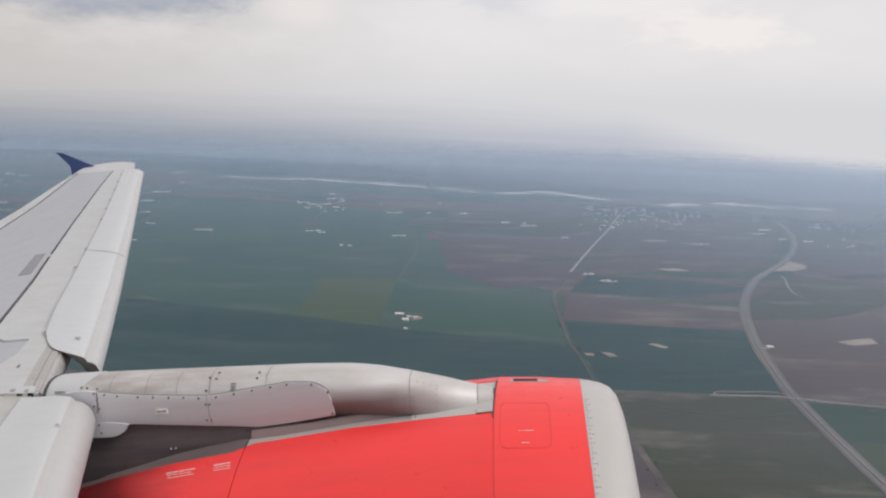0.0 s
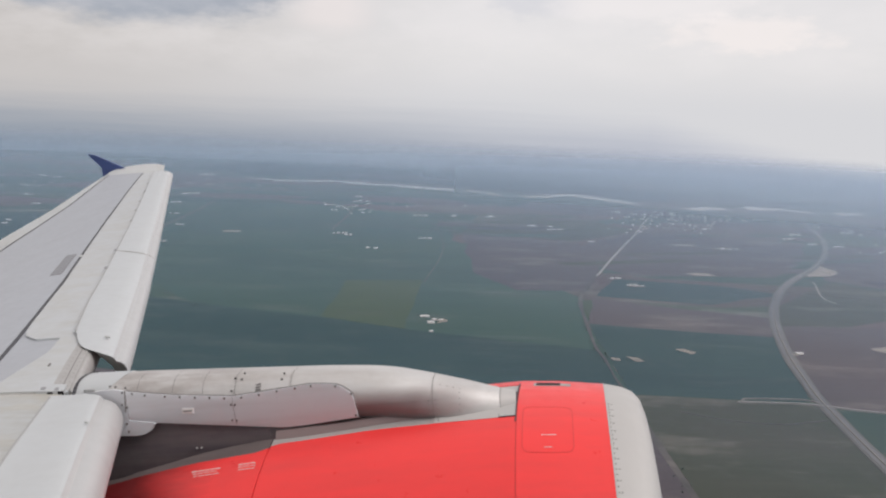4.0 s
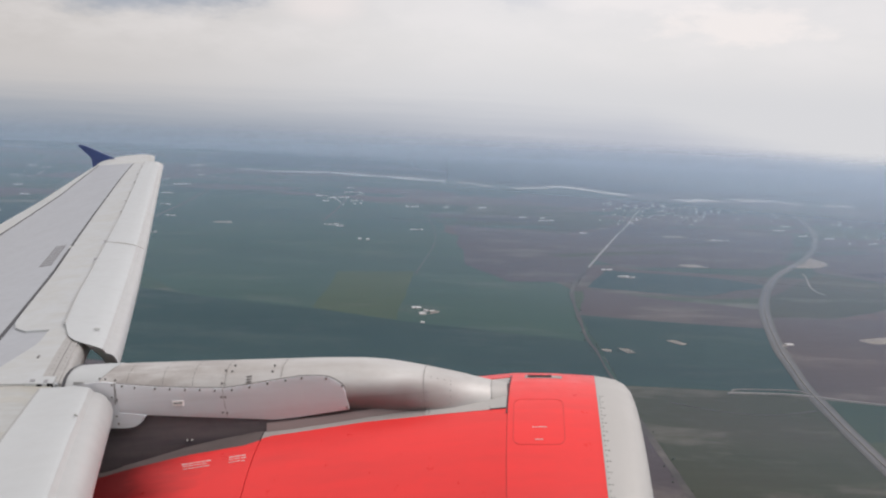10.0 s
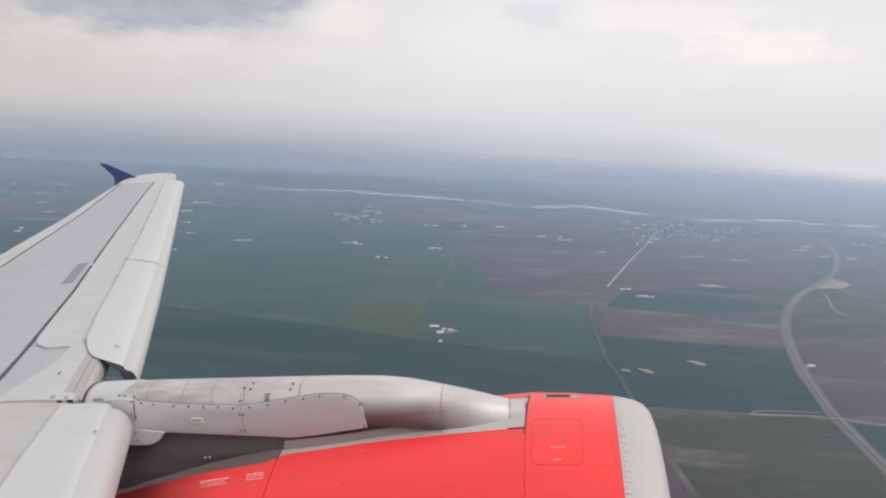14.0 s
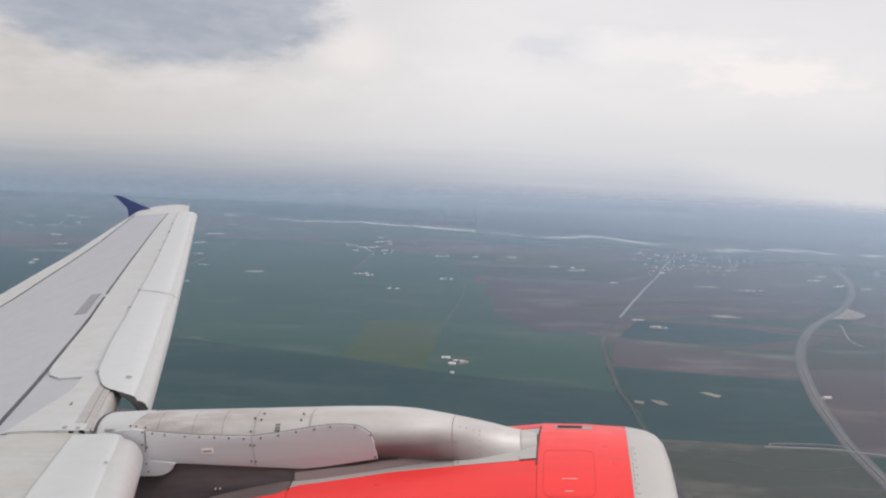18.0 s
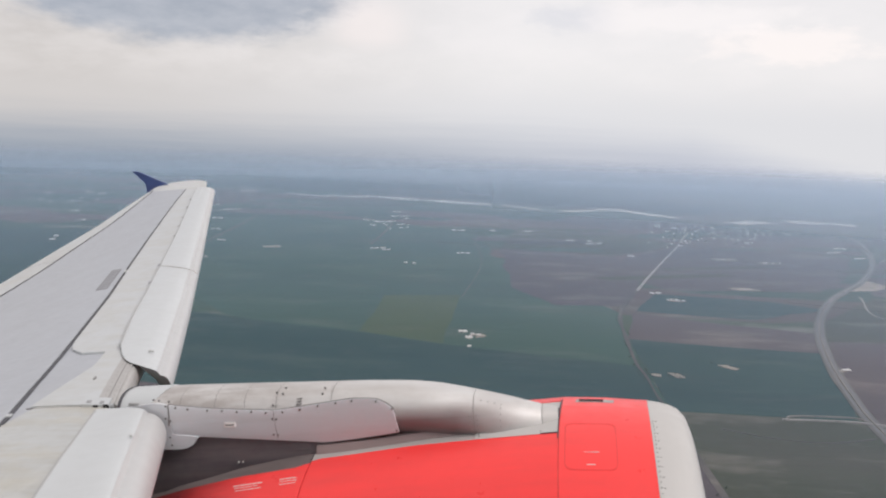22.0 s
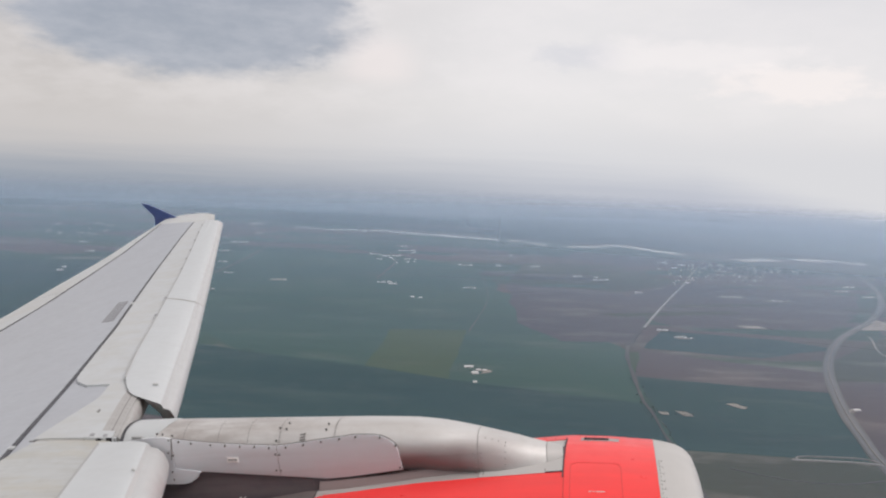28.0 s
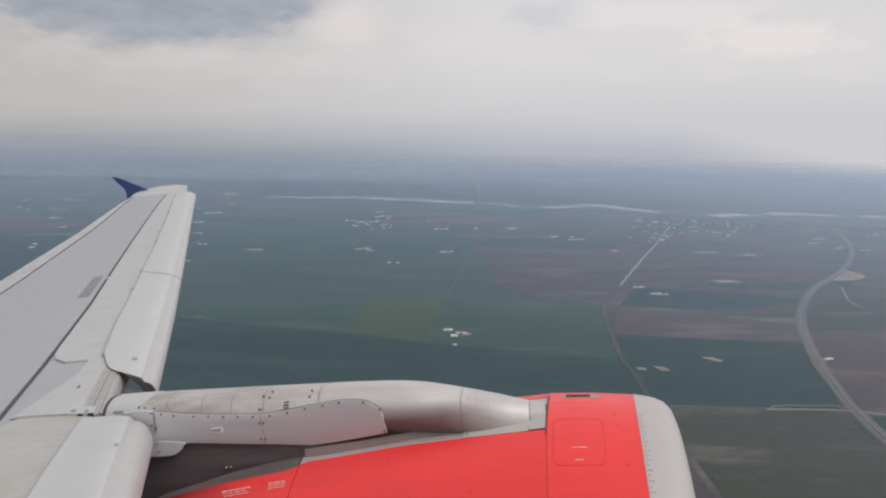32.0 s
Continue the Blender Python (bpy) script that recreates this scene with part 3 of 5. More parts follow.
# pale bare patches and a chalk-banked channel
for k, pts in enumerate([[(830, 1708), (925, 1853), (931, 1786), (919, 1757), (886, 1718)], [(268, 1043), (283, 1040), (282, 1028), (270, 1030)],
                         [(290, 1052), (306, 1048), (313, 1026), (299, 1024)], [(366, 1096), (384, 1098), (398, 1080), (386, 1070)],
                         [(525, 1092), (538, 1090), (536, 1082), (527, 1083)], [(40, 1214), (62, 1216), (60, 1200), (44, 1190)],
                         [(405, 1545), (440, 1545), (438, 1522), (410, 1525)], [(650, 1130), (730, 1160), (720, 1120), (670, 1105)],
                         [(830, 1190), (900, 1215), (890, 1180), (845, 1170)], [(560, 1690), (620, 1700), (640, 1670), (580, 1660)],
                         [(640, 2100), (720, 2120), (730, 2090), (660, 2075)], [(-981, 3745), (-975, 3850), (-930, 3830), (-906, 3720), (-945, 3760)], [(1060, 4480), (1110, 4560), (1150, 4500)], [(1160, 4430), (1260, 4470), (1250, 4400)], [(740, 2050), (790, 2090), (810, 2050)], [(-480, 2050), (-430, 2070), (-420, 2040), (-470, 2030)]]):
    mx, my = sum(p[0] for p in pts) / len(pts), sum(p[1] for p in pts) / len(pts)
    pts = [(mx + (x - mx) * (0.78 if k else 1.0), my + (y - my) * (0.78 if k else 1.0)) for x, y in pts]
    tagged(part("bare_patch", slab(uneven(pts, 4, 7, k + 40), -0.5, 0.9 + 0.01 * k), SAND), "pale bare sandy patch in a field", "bare patch", kind="structure")
CHANNEL = [([(-758, 3673), (-668, 3655), (-596, 3625), (-500, 3660)], 34), ([(-545, 3655), (-444, 3662), (-366, 3700), (-294, 3653), (-191, 3597), (-100, 3590), (-19, 3540), (143, 3480)], 60), ([(190, 3452), (217, 3437), (272, 3388), (328, 3316)], 34),
           ([(410, 3284), (531, 3350), (618, 3440), (676, 3384), (745, 3278), (830, 3166)], 50), ([(1001, 3030), (1140, 3130)], 75), ([(1242, 3138), (1365, 3187)], 75), ([(1384, 3194), (1439, 3121), (1473, 3080)], 60), ([(1560, 3070), (1680, 3110)], 50)]
for k, (pts, wide) in enumerate(CHANNEL):
    line = spline(pts, 12)
    tagged(part("bank", ribbon(line, wide, -0.5, 2.0, 0, 1.1, k), CHALK), "pale chalky bank of a canal", "bank", kind="structure")
    tagged(part("water", ribbon(line, wide * 0.22, 0.0, 2.3, wide * 0.14, 0.5, k), WATER), "pale canal water reflecting the sky", "water", kind="structure")

# ---------- haze between the aircraft and the far land, put in as tinted translucent shells ---
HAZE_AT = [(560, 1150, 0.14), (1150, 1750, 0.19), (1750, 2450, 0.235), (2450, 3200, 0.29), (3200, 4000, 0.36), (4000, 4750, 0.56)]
for near, full, depth in HAZE_AT:
    m = bpy.data.materials.new("haze_veil")
    m.use_nodes = True
    t = m.node_tree
    t.nodes.clear()
    geo = t.nodes.new("ShaderNodeTexCoord")
    sep = t.nodes.new("ShaderNodeSeparateXYZ")
    t.links.new(geo.outputs["Object"], sep.inputs[0])

    def smooth(a, b, lo, hi):
        n = t.nodes.new("ShaderNodeMapRange")
        n.interpolation_type = "SMOOTHSTEP"
        t.links.new(sep.outputs[2], n.inputs["Value"])
        for k, v in (("From Min", a), ("From Max", b), ("To Min", lo), ("To Max", hi)):
            n.inputs[k].default_value = v
        return n.outputs["Result"]
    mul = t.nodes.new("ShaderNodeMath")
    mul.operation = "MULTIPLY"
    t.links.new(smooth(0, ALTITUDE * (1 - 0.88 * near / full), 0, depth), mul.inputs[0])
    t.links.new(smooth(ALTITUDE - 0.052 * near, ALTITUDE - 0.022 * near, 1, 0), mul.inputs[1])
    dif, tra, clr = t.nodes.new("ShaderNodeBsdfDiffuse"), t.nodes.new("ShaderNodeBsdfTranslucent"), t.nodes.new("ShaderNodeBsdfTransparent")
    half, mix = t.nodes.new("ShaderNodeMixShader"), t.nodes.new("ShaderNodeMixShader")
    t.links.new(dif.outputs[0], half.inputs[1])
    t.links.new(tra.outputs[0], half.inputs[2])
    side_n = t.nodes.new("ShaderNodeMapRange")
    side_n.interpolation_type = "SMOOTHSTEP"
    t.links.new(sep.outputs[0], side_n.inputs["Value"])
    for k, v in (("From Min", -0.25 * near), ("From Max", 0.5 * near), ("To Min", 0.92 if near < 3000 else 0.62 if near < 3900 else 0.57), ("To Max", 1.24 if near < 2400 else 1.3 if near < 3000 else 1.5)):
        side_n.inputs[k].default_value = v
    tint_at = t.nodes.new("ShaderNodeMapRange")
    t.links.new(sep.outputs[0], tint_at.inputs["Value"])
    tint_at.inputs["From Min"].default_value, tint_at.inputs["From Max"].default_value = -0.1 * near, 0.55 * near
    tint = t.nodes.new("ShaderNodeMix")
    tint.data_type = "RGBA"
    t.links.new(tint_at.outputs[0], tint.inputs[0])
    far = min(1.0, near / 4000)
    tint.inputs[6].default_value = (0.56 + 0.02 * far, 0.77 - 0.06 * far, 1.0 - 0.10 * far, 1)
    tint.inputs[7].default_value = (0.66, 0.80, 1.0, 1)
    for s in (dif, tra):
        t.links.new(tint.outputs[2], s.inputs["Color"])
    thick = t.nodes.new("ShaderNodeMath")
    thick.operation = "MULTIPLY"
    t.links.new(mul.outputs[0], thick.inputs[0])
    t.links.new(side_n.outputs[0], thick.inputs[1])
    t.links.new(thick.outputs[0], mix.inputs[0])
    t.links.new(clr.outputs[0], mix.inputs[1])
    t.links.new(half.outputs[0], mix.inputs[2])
    t.links.new(mix.outputs[0], t.nodes.new("ShaderNodeOutputMaterial").inputs[0])
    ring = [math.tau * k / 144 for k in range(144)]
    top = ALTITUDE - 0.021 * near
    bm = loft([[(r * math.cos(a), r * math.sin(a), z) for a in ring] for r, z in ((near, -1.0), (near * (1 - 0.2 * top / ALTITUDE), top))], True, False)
    tagged(part("haze", bm, m), "thin blue-grey shell standing in for ground haze", "haze", kind="structure")

# ---------- the airliner: port wing, pylon and engine ----------
airliner = tagged(new("airliner"), "white and red twin-jet airliner in climbing flight, port wing and engine", "airliner")
airliner.matrix_world = ATTITUDE


def lerp_table(x, table):
    if x <= table[0][0]:
        return table[0][1]
    for (a, va), (b, vb) in zip(table, table[1:]):
        if x <= b:
            return va + (vb - va) * (x - a) / (b - a)
    return table[-1][1]


def wing_le(y):
    if y > 4.4:
        return -2.65 - 0.454 * (y - 4.4)
    return -2.65 - 0.5 * (max(y, 3.75) - 4.4) - 0.455 * min(0.0, y - 3.75)


def wing_te(y):
    return -6.64 - 0.22 * (y - 4.6)


LE_HEIGHT = [(1.0, -1.25), (3.0, -1.05), (4.4, -0.955), (5.0, -0.90), (6.72, -0.70), (9.34, -0.33), (15.3, 0.56)]


def skin(y, u, up=0.0):
    """A point of the wing's upper skin: u runs from the leading edge (0) to the trailing edge (1)."""
    c = wing_le(y) - wing_te(y)
    z = lerp_table(y, LE_HEIGHT)
    droop = 0.055 * (1 - 1.1 * max(0.0, (y - 9.0) / 6.3))
    z += c * (0.088 * math.sqrt(max(u, 0)) * (1 - u) - droop * u ** 1.5) + 0.11 * max(0.0, (y - 12.3) / 3.0) * max(u, 0) ** 1.5
    return Vector((wing_le(y) - u * c, y, z + up))


def under(y, u):
    c = wing_le(y) - wing_te(y)
    p = skin(y, u)
    p.z -= c * (0.02 + 0.36 * u * (1 - u)) * (1 if u < 0.97 else 0.4)
    return p


def skin_piece(y0, y1, ua, ub, lift, thick, ny=24, nu=10, edge=None):
    """A piece of skin between two chord lines, as a plate of some thickness."""
    rings = []
    for i in range(ny + 1):
        y = y0 + (y1 - y0) * i / ny
        a, b = ua(y) if callable(ua) else ua, ub(y) if callable(ub) else ub
        us = [a + (b - a) * (k / nu) ** 1.6 for k in range(nu + 1)]
        rings.append([skin(y, u, lift) for u in us] + [skin(y, u, lift - thick) for u in reversed(us)])
    return loft(rings)


TIP, ROOT = 15.2, 0.16
spans = [ROOT + (TIP - ROOT) * k / 40 for k in range(41)]
US = [0.070, 0.0715, 0.074, 0.079, 0.087, 0.1, 0.16, 0.24, 0.34, 0.46, 0.6, 0.75, 0.9, 1.0]
rings = []
for y in spans:
    rings.append([skin(y, u, -0.012 - (0.02 if u < 0.0705 else 0.006 if u < 0.073 else 0)) for u in US] + [under(y, u) for u in reversed(US[1:-1])])
wing = part("wing", loft(rings), WING_GREY, airliner, "grey painted swept wing", True)
# rounded tip cap: bows outboard of the box, thickest at mid chord
TIP_U = [0.135 + 0.865 * k / 20 for k in range(21)]
tip_rings = []
for k in range(8):
    f = k / 7
    top, low = [], []
    for u in TIP_U:
        reach = 0.54 * (max(0.0, 1 - abs((u - 0.42) / (0.42 if u < 0.42 else 0.58)) ** 2.2)) ** 0.6
        y = TIP + reach * f
        shrink = math.sqrt(max(0.0, 1 - f * f))
        p = skin(TIP, u, -0.004)
        q = under(TIP, u)
        mid = (p.z * 0.75 + q.z * 0.25) + 0.42 * reach * f
        top.append(Vector((p.x - 0.42 * reach * f, y, mid + (p.z + 0.42 * reach * f - mid) * shrink)))
        low.append(Vector((p.x - 0.42 * reach * f, y, mid + (q.z + 0.42 * reach * f - mid) * shrink)))
    tip_rings.append(top + low[::-1][1:-1])
part("wingtip_cap", loft(tip_rings), WING_PALE, wing, "rounded pale wing tip cap", True)

# skins laid on the wing box, from the leading edge aft
DARK_U = [(3.0, 0.212), (4.77, 0.232), (5.67, 0.2435), (6.89, 0.260), (8.02, 0.281), (9.7, 0.316), (11.0, 0.341), (12.4, 0.378), (13.8, 0.414), (15.6, 0.460)]
SLAT_U = [(4.3, 0.098), (5.0, 0.1095), (5.81, 0.1227), (7.07, 0.132), (7.86, 0.1365), (9.68, 0.150), (11.25, 0.171), (12.29, 0.190), (13.26, 0.215), (15.4, 0.272)]
HINGE_U = [(2.0, 0.735), (6.0, 0.765), (8.58, 0.788), (10.89, 0.814), (12.93, 0.860), (15.2, 0.950)]


def dark_u(y):
    return lerp_table(y, DARK_U)


def seal_u(y):
    return dark_u(y) - 0.006 - 0.023 / (wing_le(y) - wing_te(y))


def slat_u(y):
    return lerp_table(y, SLAT_U)


def hinge_u(y):
    return lerp_table(y, HINGE_U)


part("leading_edge_panel", skin_piece(4.97, TIP, lambda y: slat_u(y) - 0.02, lambda y: seal_u(y) - 0.004 - 0.036 * (1 - math.sqrt(max(0.0, 1 - (max(0.0, 5.32 - y) / 0.35) ** 2))), 0.002, 0.02, 90), WING_PALE, wing, "pale stained panel behind the slat", True)
part("seal_strip", skin_piece(2.4, TIP, seal_u, lambda y: dark_u(y) - 0.006, -0.004, 0.02, 40, 2), SEAL, wing, "dark rubber seal line along the span")
part("spar_panel", skin_piece(2.0, TIP, lambda y: dark_u(y) - 0.006, lambda y: hinge_u(y) - 0.005, 0.0, 0.02), WING_GREY, wing, "", True)
part("spoiler", skin_piece(2.0, TIP, lambda y: hinge_u(y) + 0.005, 0.995, 0.004, 0.03), WING_PALE, wing, "pale flap and aileron panels along the trailing edge", True)


def slat(y0, y1, ub, name, mat, label, swell=0.05, drop=0.10, fwd=0.0, end=((0.0, 0.0), (1.0, 0.0)), turn=0.012, flat=0.0):
    """A drooped slat: a curved shell with a bull nose and an open hollow behind it."""
    rings = []
    n = 30
    for i in range(n + 1):
        s = i / n
        y = y0 + (y1 - y0) * s
        fade = max(0.0, 1 - (y - y0) / 1.6)
        u1 = ub(y + end[-1][1] * fade)
        us = [u1 * (1 - (k / 18)) for k in range(19)]
        ring = []
        for u in us:
            rel = u / max(u1, 1e-4)
            p = skin(y + lerp_table(rel, end) * fade, u, 0.03 + flat * (1 - rel) ** 1.5 - turn * max(0.0, 1 - rel / 0.34) ** 2)
            ring.append(p + Vector(((fwd + 0.0019 * max(0.0, y - 4.4)) * (1 - rel), 0, 0)))
        nose = ring[-1]
        c = wing_le(y) - wing_te(y)
        r = drop * (0.55 + 0.45 * c / 3.9)
        for k in range(1, 8):
            a = math.pi * k / 8
            ring.append(nose + Vector((math.sin(a) * r * 0.42, 0, -(1 - math.cos(a)) * r * 0.5)))
        low = ring[-1]
        back_top = ring[0]
        for k in range(1, 6):
            f = k / 5
            q = low.lerp(back_top + Vector((0, 0, -0.025)), f)
            q.z += 0.085 * math.sin(math.pi * f)
            ring.append(q)
        rings.append(ring)
    body = part(name, loft(rings), mat, wing, label, True)
    # a duller band round the nose, a little proud of the paint
    band = []
    for ring in rings:
        top = [p + Vector((0.0012, 0, 0.0016)) for p in ring[17:19]] + [p + Vector((0.002, 0, 0.0003)) for p in ring[19:23]]
        band.append(top + [p - Vector((0.004, 0, 0.006)) for p in reversed(top)])
    part("nose_band", loft(band), NOSE_BAND, body, "duller band round the slat nose", True)
    return body


SLAT_END = [(0.0, 0.03), (0.1, 0.015), (0.2, 0.0), (0.34, 0.01), (0.51, 0.04), (0.64, 0.085), (0.74, 0.16), (0.84, 0.28), (0.92, 0.40), (1.0, 0.51)]
slat(4.56, TIP - 0.05, slat_u, "outboard_slat", SLAT_WHITE, "white outboard slat drooped from the leading edge", drop=0.155, fwd=-0.084, end=SLAT_END)
slat(1.7, 3.685, lambda y: 0.0835 + 0.007 * (3.7 - y), "inboard_slat", SLAT_WHITE, "white inboard slat with a rounded end", drop=0.20, fwd=-0.066, turn=0.0, flat=0.05)
part("inboard_panel", skin_piece(1.8, 3.80, 0.074, lambda y: seal_u(y) - 0.002 - 0.03 * max(0.0, (y - 3.5) / 0.3), 0.010, 0.02), SLAT_STAINED, wing, "stained pale panel behind the inboard slat", True)
PYLON_PANEL_U = [(3.81, 0.1855), (3.923, 0.180), (4.18, 0.164), (4.587, 0.1365), (4.66, 0.1345), (4.95, 0.1335)]
part("panel_gap", skin_piece(3.82, 4.95, lambda y: lerp_table(y, PYLON_PANEL_U) - 0.001, lambda y: lerp_table(y, PYLON_PANEL_U) + 0.0022, 0.004, 0.02, 40, 2), EDGE_GREY, wing)
part("pylon_panel", skin_piece(3.81, 4.95, lambda y: 0.068, lambda y: lerp_table(y, PYLON_PANEL_U), 0.012, 0.03, 40, 8), WING_PALE, wing, "pale fixed panel over the pylon", True)
rings = []
for k in range(9):
    y = 3.84 + (4.82 - 3.84) * k / 8
    top = skin(y, 0.066, 0.006)
    rings.append([skin(y, 0.086, 0.012)] + [top + Vector((0.028 * math.sin(a), 0, -0.06 * (1 - math.cos(a)))) for a in (math.pi * j / 8 for j in range(9))] + [skin(y, 0.086, -0.12)])
part("fixed_nose", loft(rings), NOSE_TAUPE, wing, "weathered grey fixed leading edge beside the pylon", True)
part("nose_strip", skin_piece(3.84, 4.84, 0.067, 0.0925, 0.0145, 0.012, 12, 4), NOSE_TAUPE, wing, "weathered grey strip along the fixed leading edge", True)

# plain fuselage wall that closes the place behind the wing root, open at one cabin window
BARREL_Y, BARREL_Z, BARREL_R = -1.84, -0.25, 1.975


def barrel(x, z, r):
    """A point of the port side of the fuselage at a station and a height."""
    return Vector((x, BARREL_Y + math.sqrt(max(0.0, r * r - (z - BARREL_Z) ** 2)), z))


stations = [-9.0, -5.0, -2.0, -0.6, -0.17, -0.10, -0.035, 0.03, 0.10, 0.6, 2.0, 5.0]
heights = [BARREL_Z + BARREL_R * math.sin(radians(a)) for a in range(-90, -5, 6)] + [-0.20, -0.14, -0.02, 0.10, 0.16] + [BARREL_Z + BARREL_R * math.sin(radians(a)) for a in range(18, 91, 6)]
bm = bmesh.new()
for r in (BARREL_R, BARREL_R - 0.05):
    grid = [[bm.verts.new(barrel(x, z, r if abs(z - BARREL_Z) < r else abs(z - BARREL_Z))) for z in heights] for x in stations]
    for i in range(len(stations) - 1):
        for j in range(len(heights) - 1):
            if -0.18 < (stations[i] + stations[i + 1]) / 2 < 0.11 and -0.21 < (heights[j] + heights[j + 1]) / 2 < 0.17:
                continue
            bm.faces.new((grid[i][j], grid[i + 1][j], grid[i + 1][j + 1], grid[i][j + 1]))
fuselage = part("fuselage", bm, SLAT_WHITE, airliner, "plain white fuselage side with a cabin window opening", True)
rim_ring = []
for k in range(40):
    a = math.tau * k / 40
    cx, cz = math.copysign(abs(math.cos(a)) ** 0.5, math.cos(a)), math.copysign(abs(math.sin(a)) ** 0.5, math.sin(a))
    rim_ring.append([barrel(-0.035 + q * 0.137 * cx, -0.02 + q * 0.182 * cz, r) for q, r in ((0.93, BARREL_R + 0.004), (1.06, BARREL_R + 0.004), (1.06, BARREL_R - 0.054), (0.93, BARREL_R - 0.054))])
part("window_frame", loft(rim_ring + [rim_ring[0]], True, False), LIP_METAL, fuselage, "rounded metal frame of the cabin window", True)

# wing tip fence
fence_pts = [(0.55, 0.0), (0.30, 0.12), (-0.45, 0.52), (-0.62, 0.56), (-0.30, 0.22), (-0.28, 0.0), (-0.42, -0.30), (-0.50, -0.42), (-0.30, -0.40), (0.30, -0.12)]
bm = bmesh.new()
base = skin(TIP, 0.94)
for side_y in (0.0, 0.05):
    vs = [bm.verts.new((base.x - 0.07 + 0.88 * x, TIP + 0.30 + side_y + 0.10 * abs(z), base.z - 0.01 + 0.88 * z)) for x, z in fence_pts]
    bm.faces.new(vs if side_y else vs[::-1])
bm.verts.ensure_lookup_table()
n = len(fence_pts)
for i in range(n):
    j = (i + 1) % n
    bm.faces.new((bm.verts[i], bm.verts[j], bm.verts[n + j], bm.verts[n + i]))
part("wingtip_fence", bm, FENCE_BLUE, airliner, "dark blue arrow-shaped wing tip fence")

# ---------- pylon ----------
PYLON_TOP = [(-2.85, -0.828), (-2.53, -0.835), (-2.25, -0.841), (-1.70, -0.868), (-1.26, -0.890), (-1.12, -0.900), (-1.04, -0.907), (-0.98, -0.916), (-0.92, -0.926), (-0.86, -0.940), (-0.79, -0.957), (-0.71, -0.978), (-0.57, -1.017), (-0.49, -1.044), (-0.34, -1.085)]
PYLON_LOW = [(-2.75, -1.06), (-1.50, -1.10), (-1.3, -1.12), (-1.14, -1.15), (-1.05, -1.185), (-0.9, -1.21), (-0.34, -1.21)]
PYLON_W = [(-2.75, 0.155), (-1.2, 0.155), (-0.9, 0.155), (-0.6, 0.13), (-0.45, 0.10), (-0.34, 0.05)]
PYLON_Y = 3.87
TUCK = [(-2.5, 0.0), (-2.2, 0.05), (-1.25, 0.06), (-1.05, 0.12), (-0.78, 0.105), (-0.62, 0.06), (-0.5, 0.01)]


def pylon_ring(x, grow=0.0):
    zt, zb, w = lerp_table(x, PYLON_TOP) + grow, lerp_table(x, PYLON_LOW), lerp_table(x, PYLON_W) + grow
    pts = []
    r = min(0.15, (zt - zb) * 0.75)
    tuck = lerp_table(x, TUCK)
    for k in range(17):
        a = math.pi * k / 16
        cx, cz = math.cos(a), math.sin(a)
        pts.append((x, PYLON_Y - math.copysign(abs(cx) ** 0.8, cx) * w, zt - r + r * abs(cz) ** 0.9))
    side_f = [1 - k / 6 for k in range(6)]
    left = [(x, PYLON_Y - w + tuck * f ** 1.35, zb + (zt - r - zb) * (1 - f)) for f in side_f]
    right = [(x, PYLON_Y + w - tuck * f ** 1.35, zb + (zt - r - zb) * (1 - f)) for f in side_f[::-1]]
    return left + pts + right


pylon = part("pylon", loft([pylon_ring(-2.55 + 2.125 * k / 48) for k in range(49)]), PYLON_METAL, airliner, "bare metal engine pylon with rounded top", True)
part("nose_fairing", loft([pylon_ring(-0.4248 + 0.0715 * k / 6) for k in range(7)]), LIP_METAL, pylon, "grey painted fairing at the pylon nose", True)

# ---------- nacelle ----------
EY, EZ = 4.0, -2.277
PROFILE = [(-3.0, 0.90), (-2.2, 1.05), (-1.6, 1.12), (-1.0, 1.155), (-0.346, 1.168), (-0.15, 1.152), (0.066, 1.123), (0.115, 1.111), (0.165, 1.095), (0.206, 1.071), (0.234, 1.034), (0.249, 0.98), (0.246, 0.93), (0.215, 0.875), (0.12, 0.83), (-0.5, 0.84)]


def nac_r(x):
    return lerp_table(x, PROFILE[:11])


def on_nac(x, deg, up=0.0):
    r, a = nac_r(x) + up, radians(deg)
    return Vector((x, EY - r * math.sin(a), EZ + r * math.cos(a)))


def cowl(x0, x1, d0, d1, nx, nd, up=0.0, thick=0.02):
    """A plate on the nacelle between two stations and two clock angles (0 at the top, growing towards the cabin)."""
    rings = []
    for i in range(nx + 1):
        x = x0 + (x1 - x0) * i / nx
        a0, a1 = d0(x) if callable(d0) else d0, d1(x) if callable(d1) else d1
        ds = [a0 + (a1 - a0) * k / nd for k in range(nd + 1)]
        rings.append([on_nac(x, d, up) for d in ds] + [on_nac(x, d, up - thick) for d in reversed(ds)])
    return loft(rings)


engine = part("engine_core", loft([[(x, EY - r * math.sin(a), EZ + r * math.cos(a)) for a in (math.tau * k / 48 for k in range(48))]
                                   for x, r in ((-3.6, 0.35), (-3.0, 0.62), (-2.4, 0.80), (-1.5, 0.95), (-0.4, 1.0))]), DARK_CORE, airliner, "dark core cowl under the pylon", True)


def red_edge(x):
    return lerp_table(x, [(-2.6, 23.5), (-2.274, 21.9), (-2.08, 20.7), (-1.90, 19.6), (-1.542, 19.45), (-1.527, 17.6), (-1.505, 16.85), (-1.377, 16.7), (-1.063, 15.8), (-0.734, 15.25), (-0.35, 15.0)])


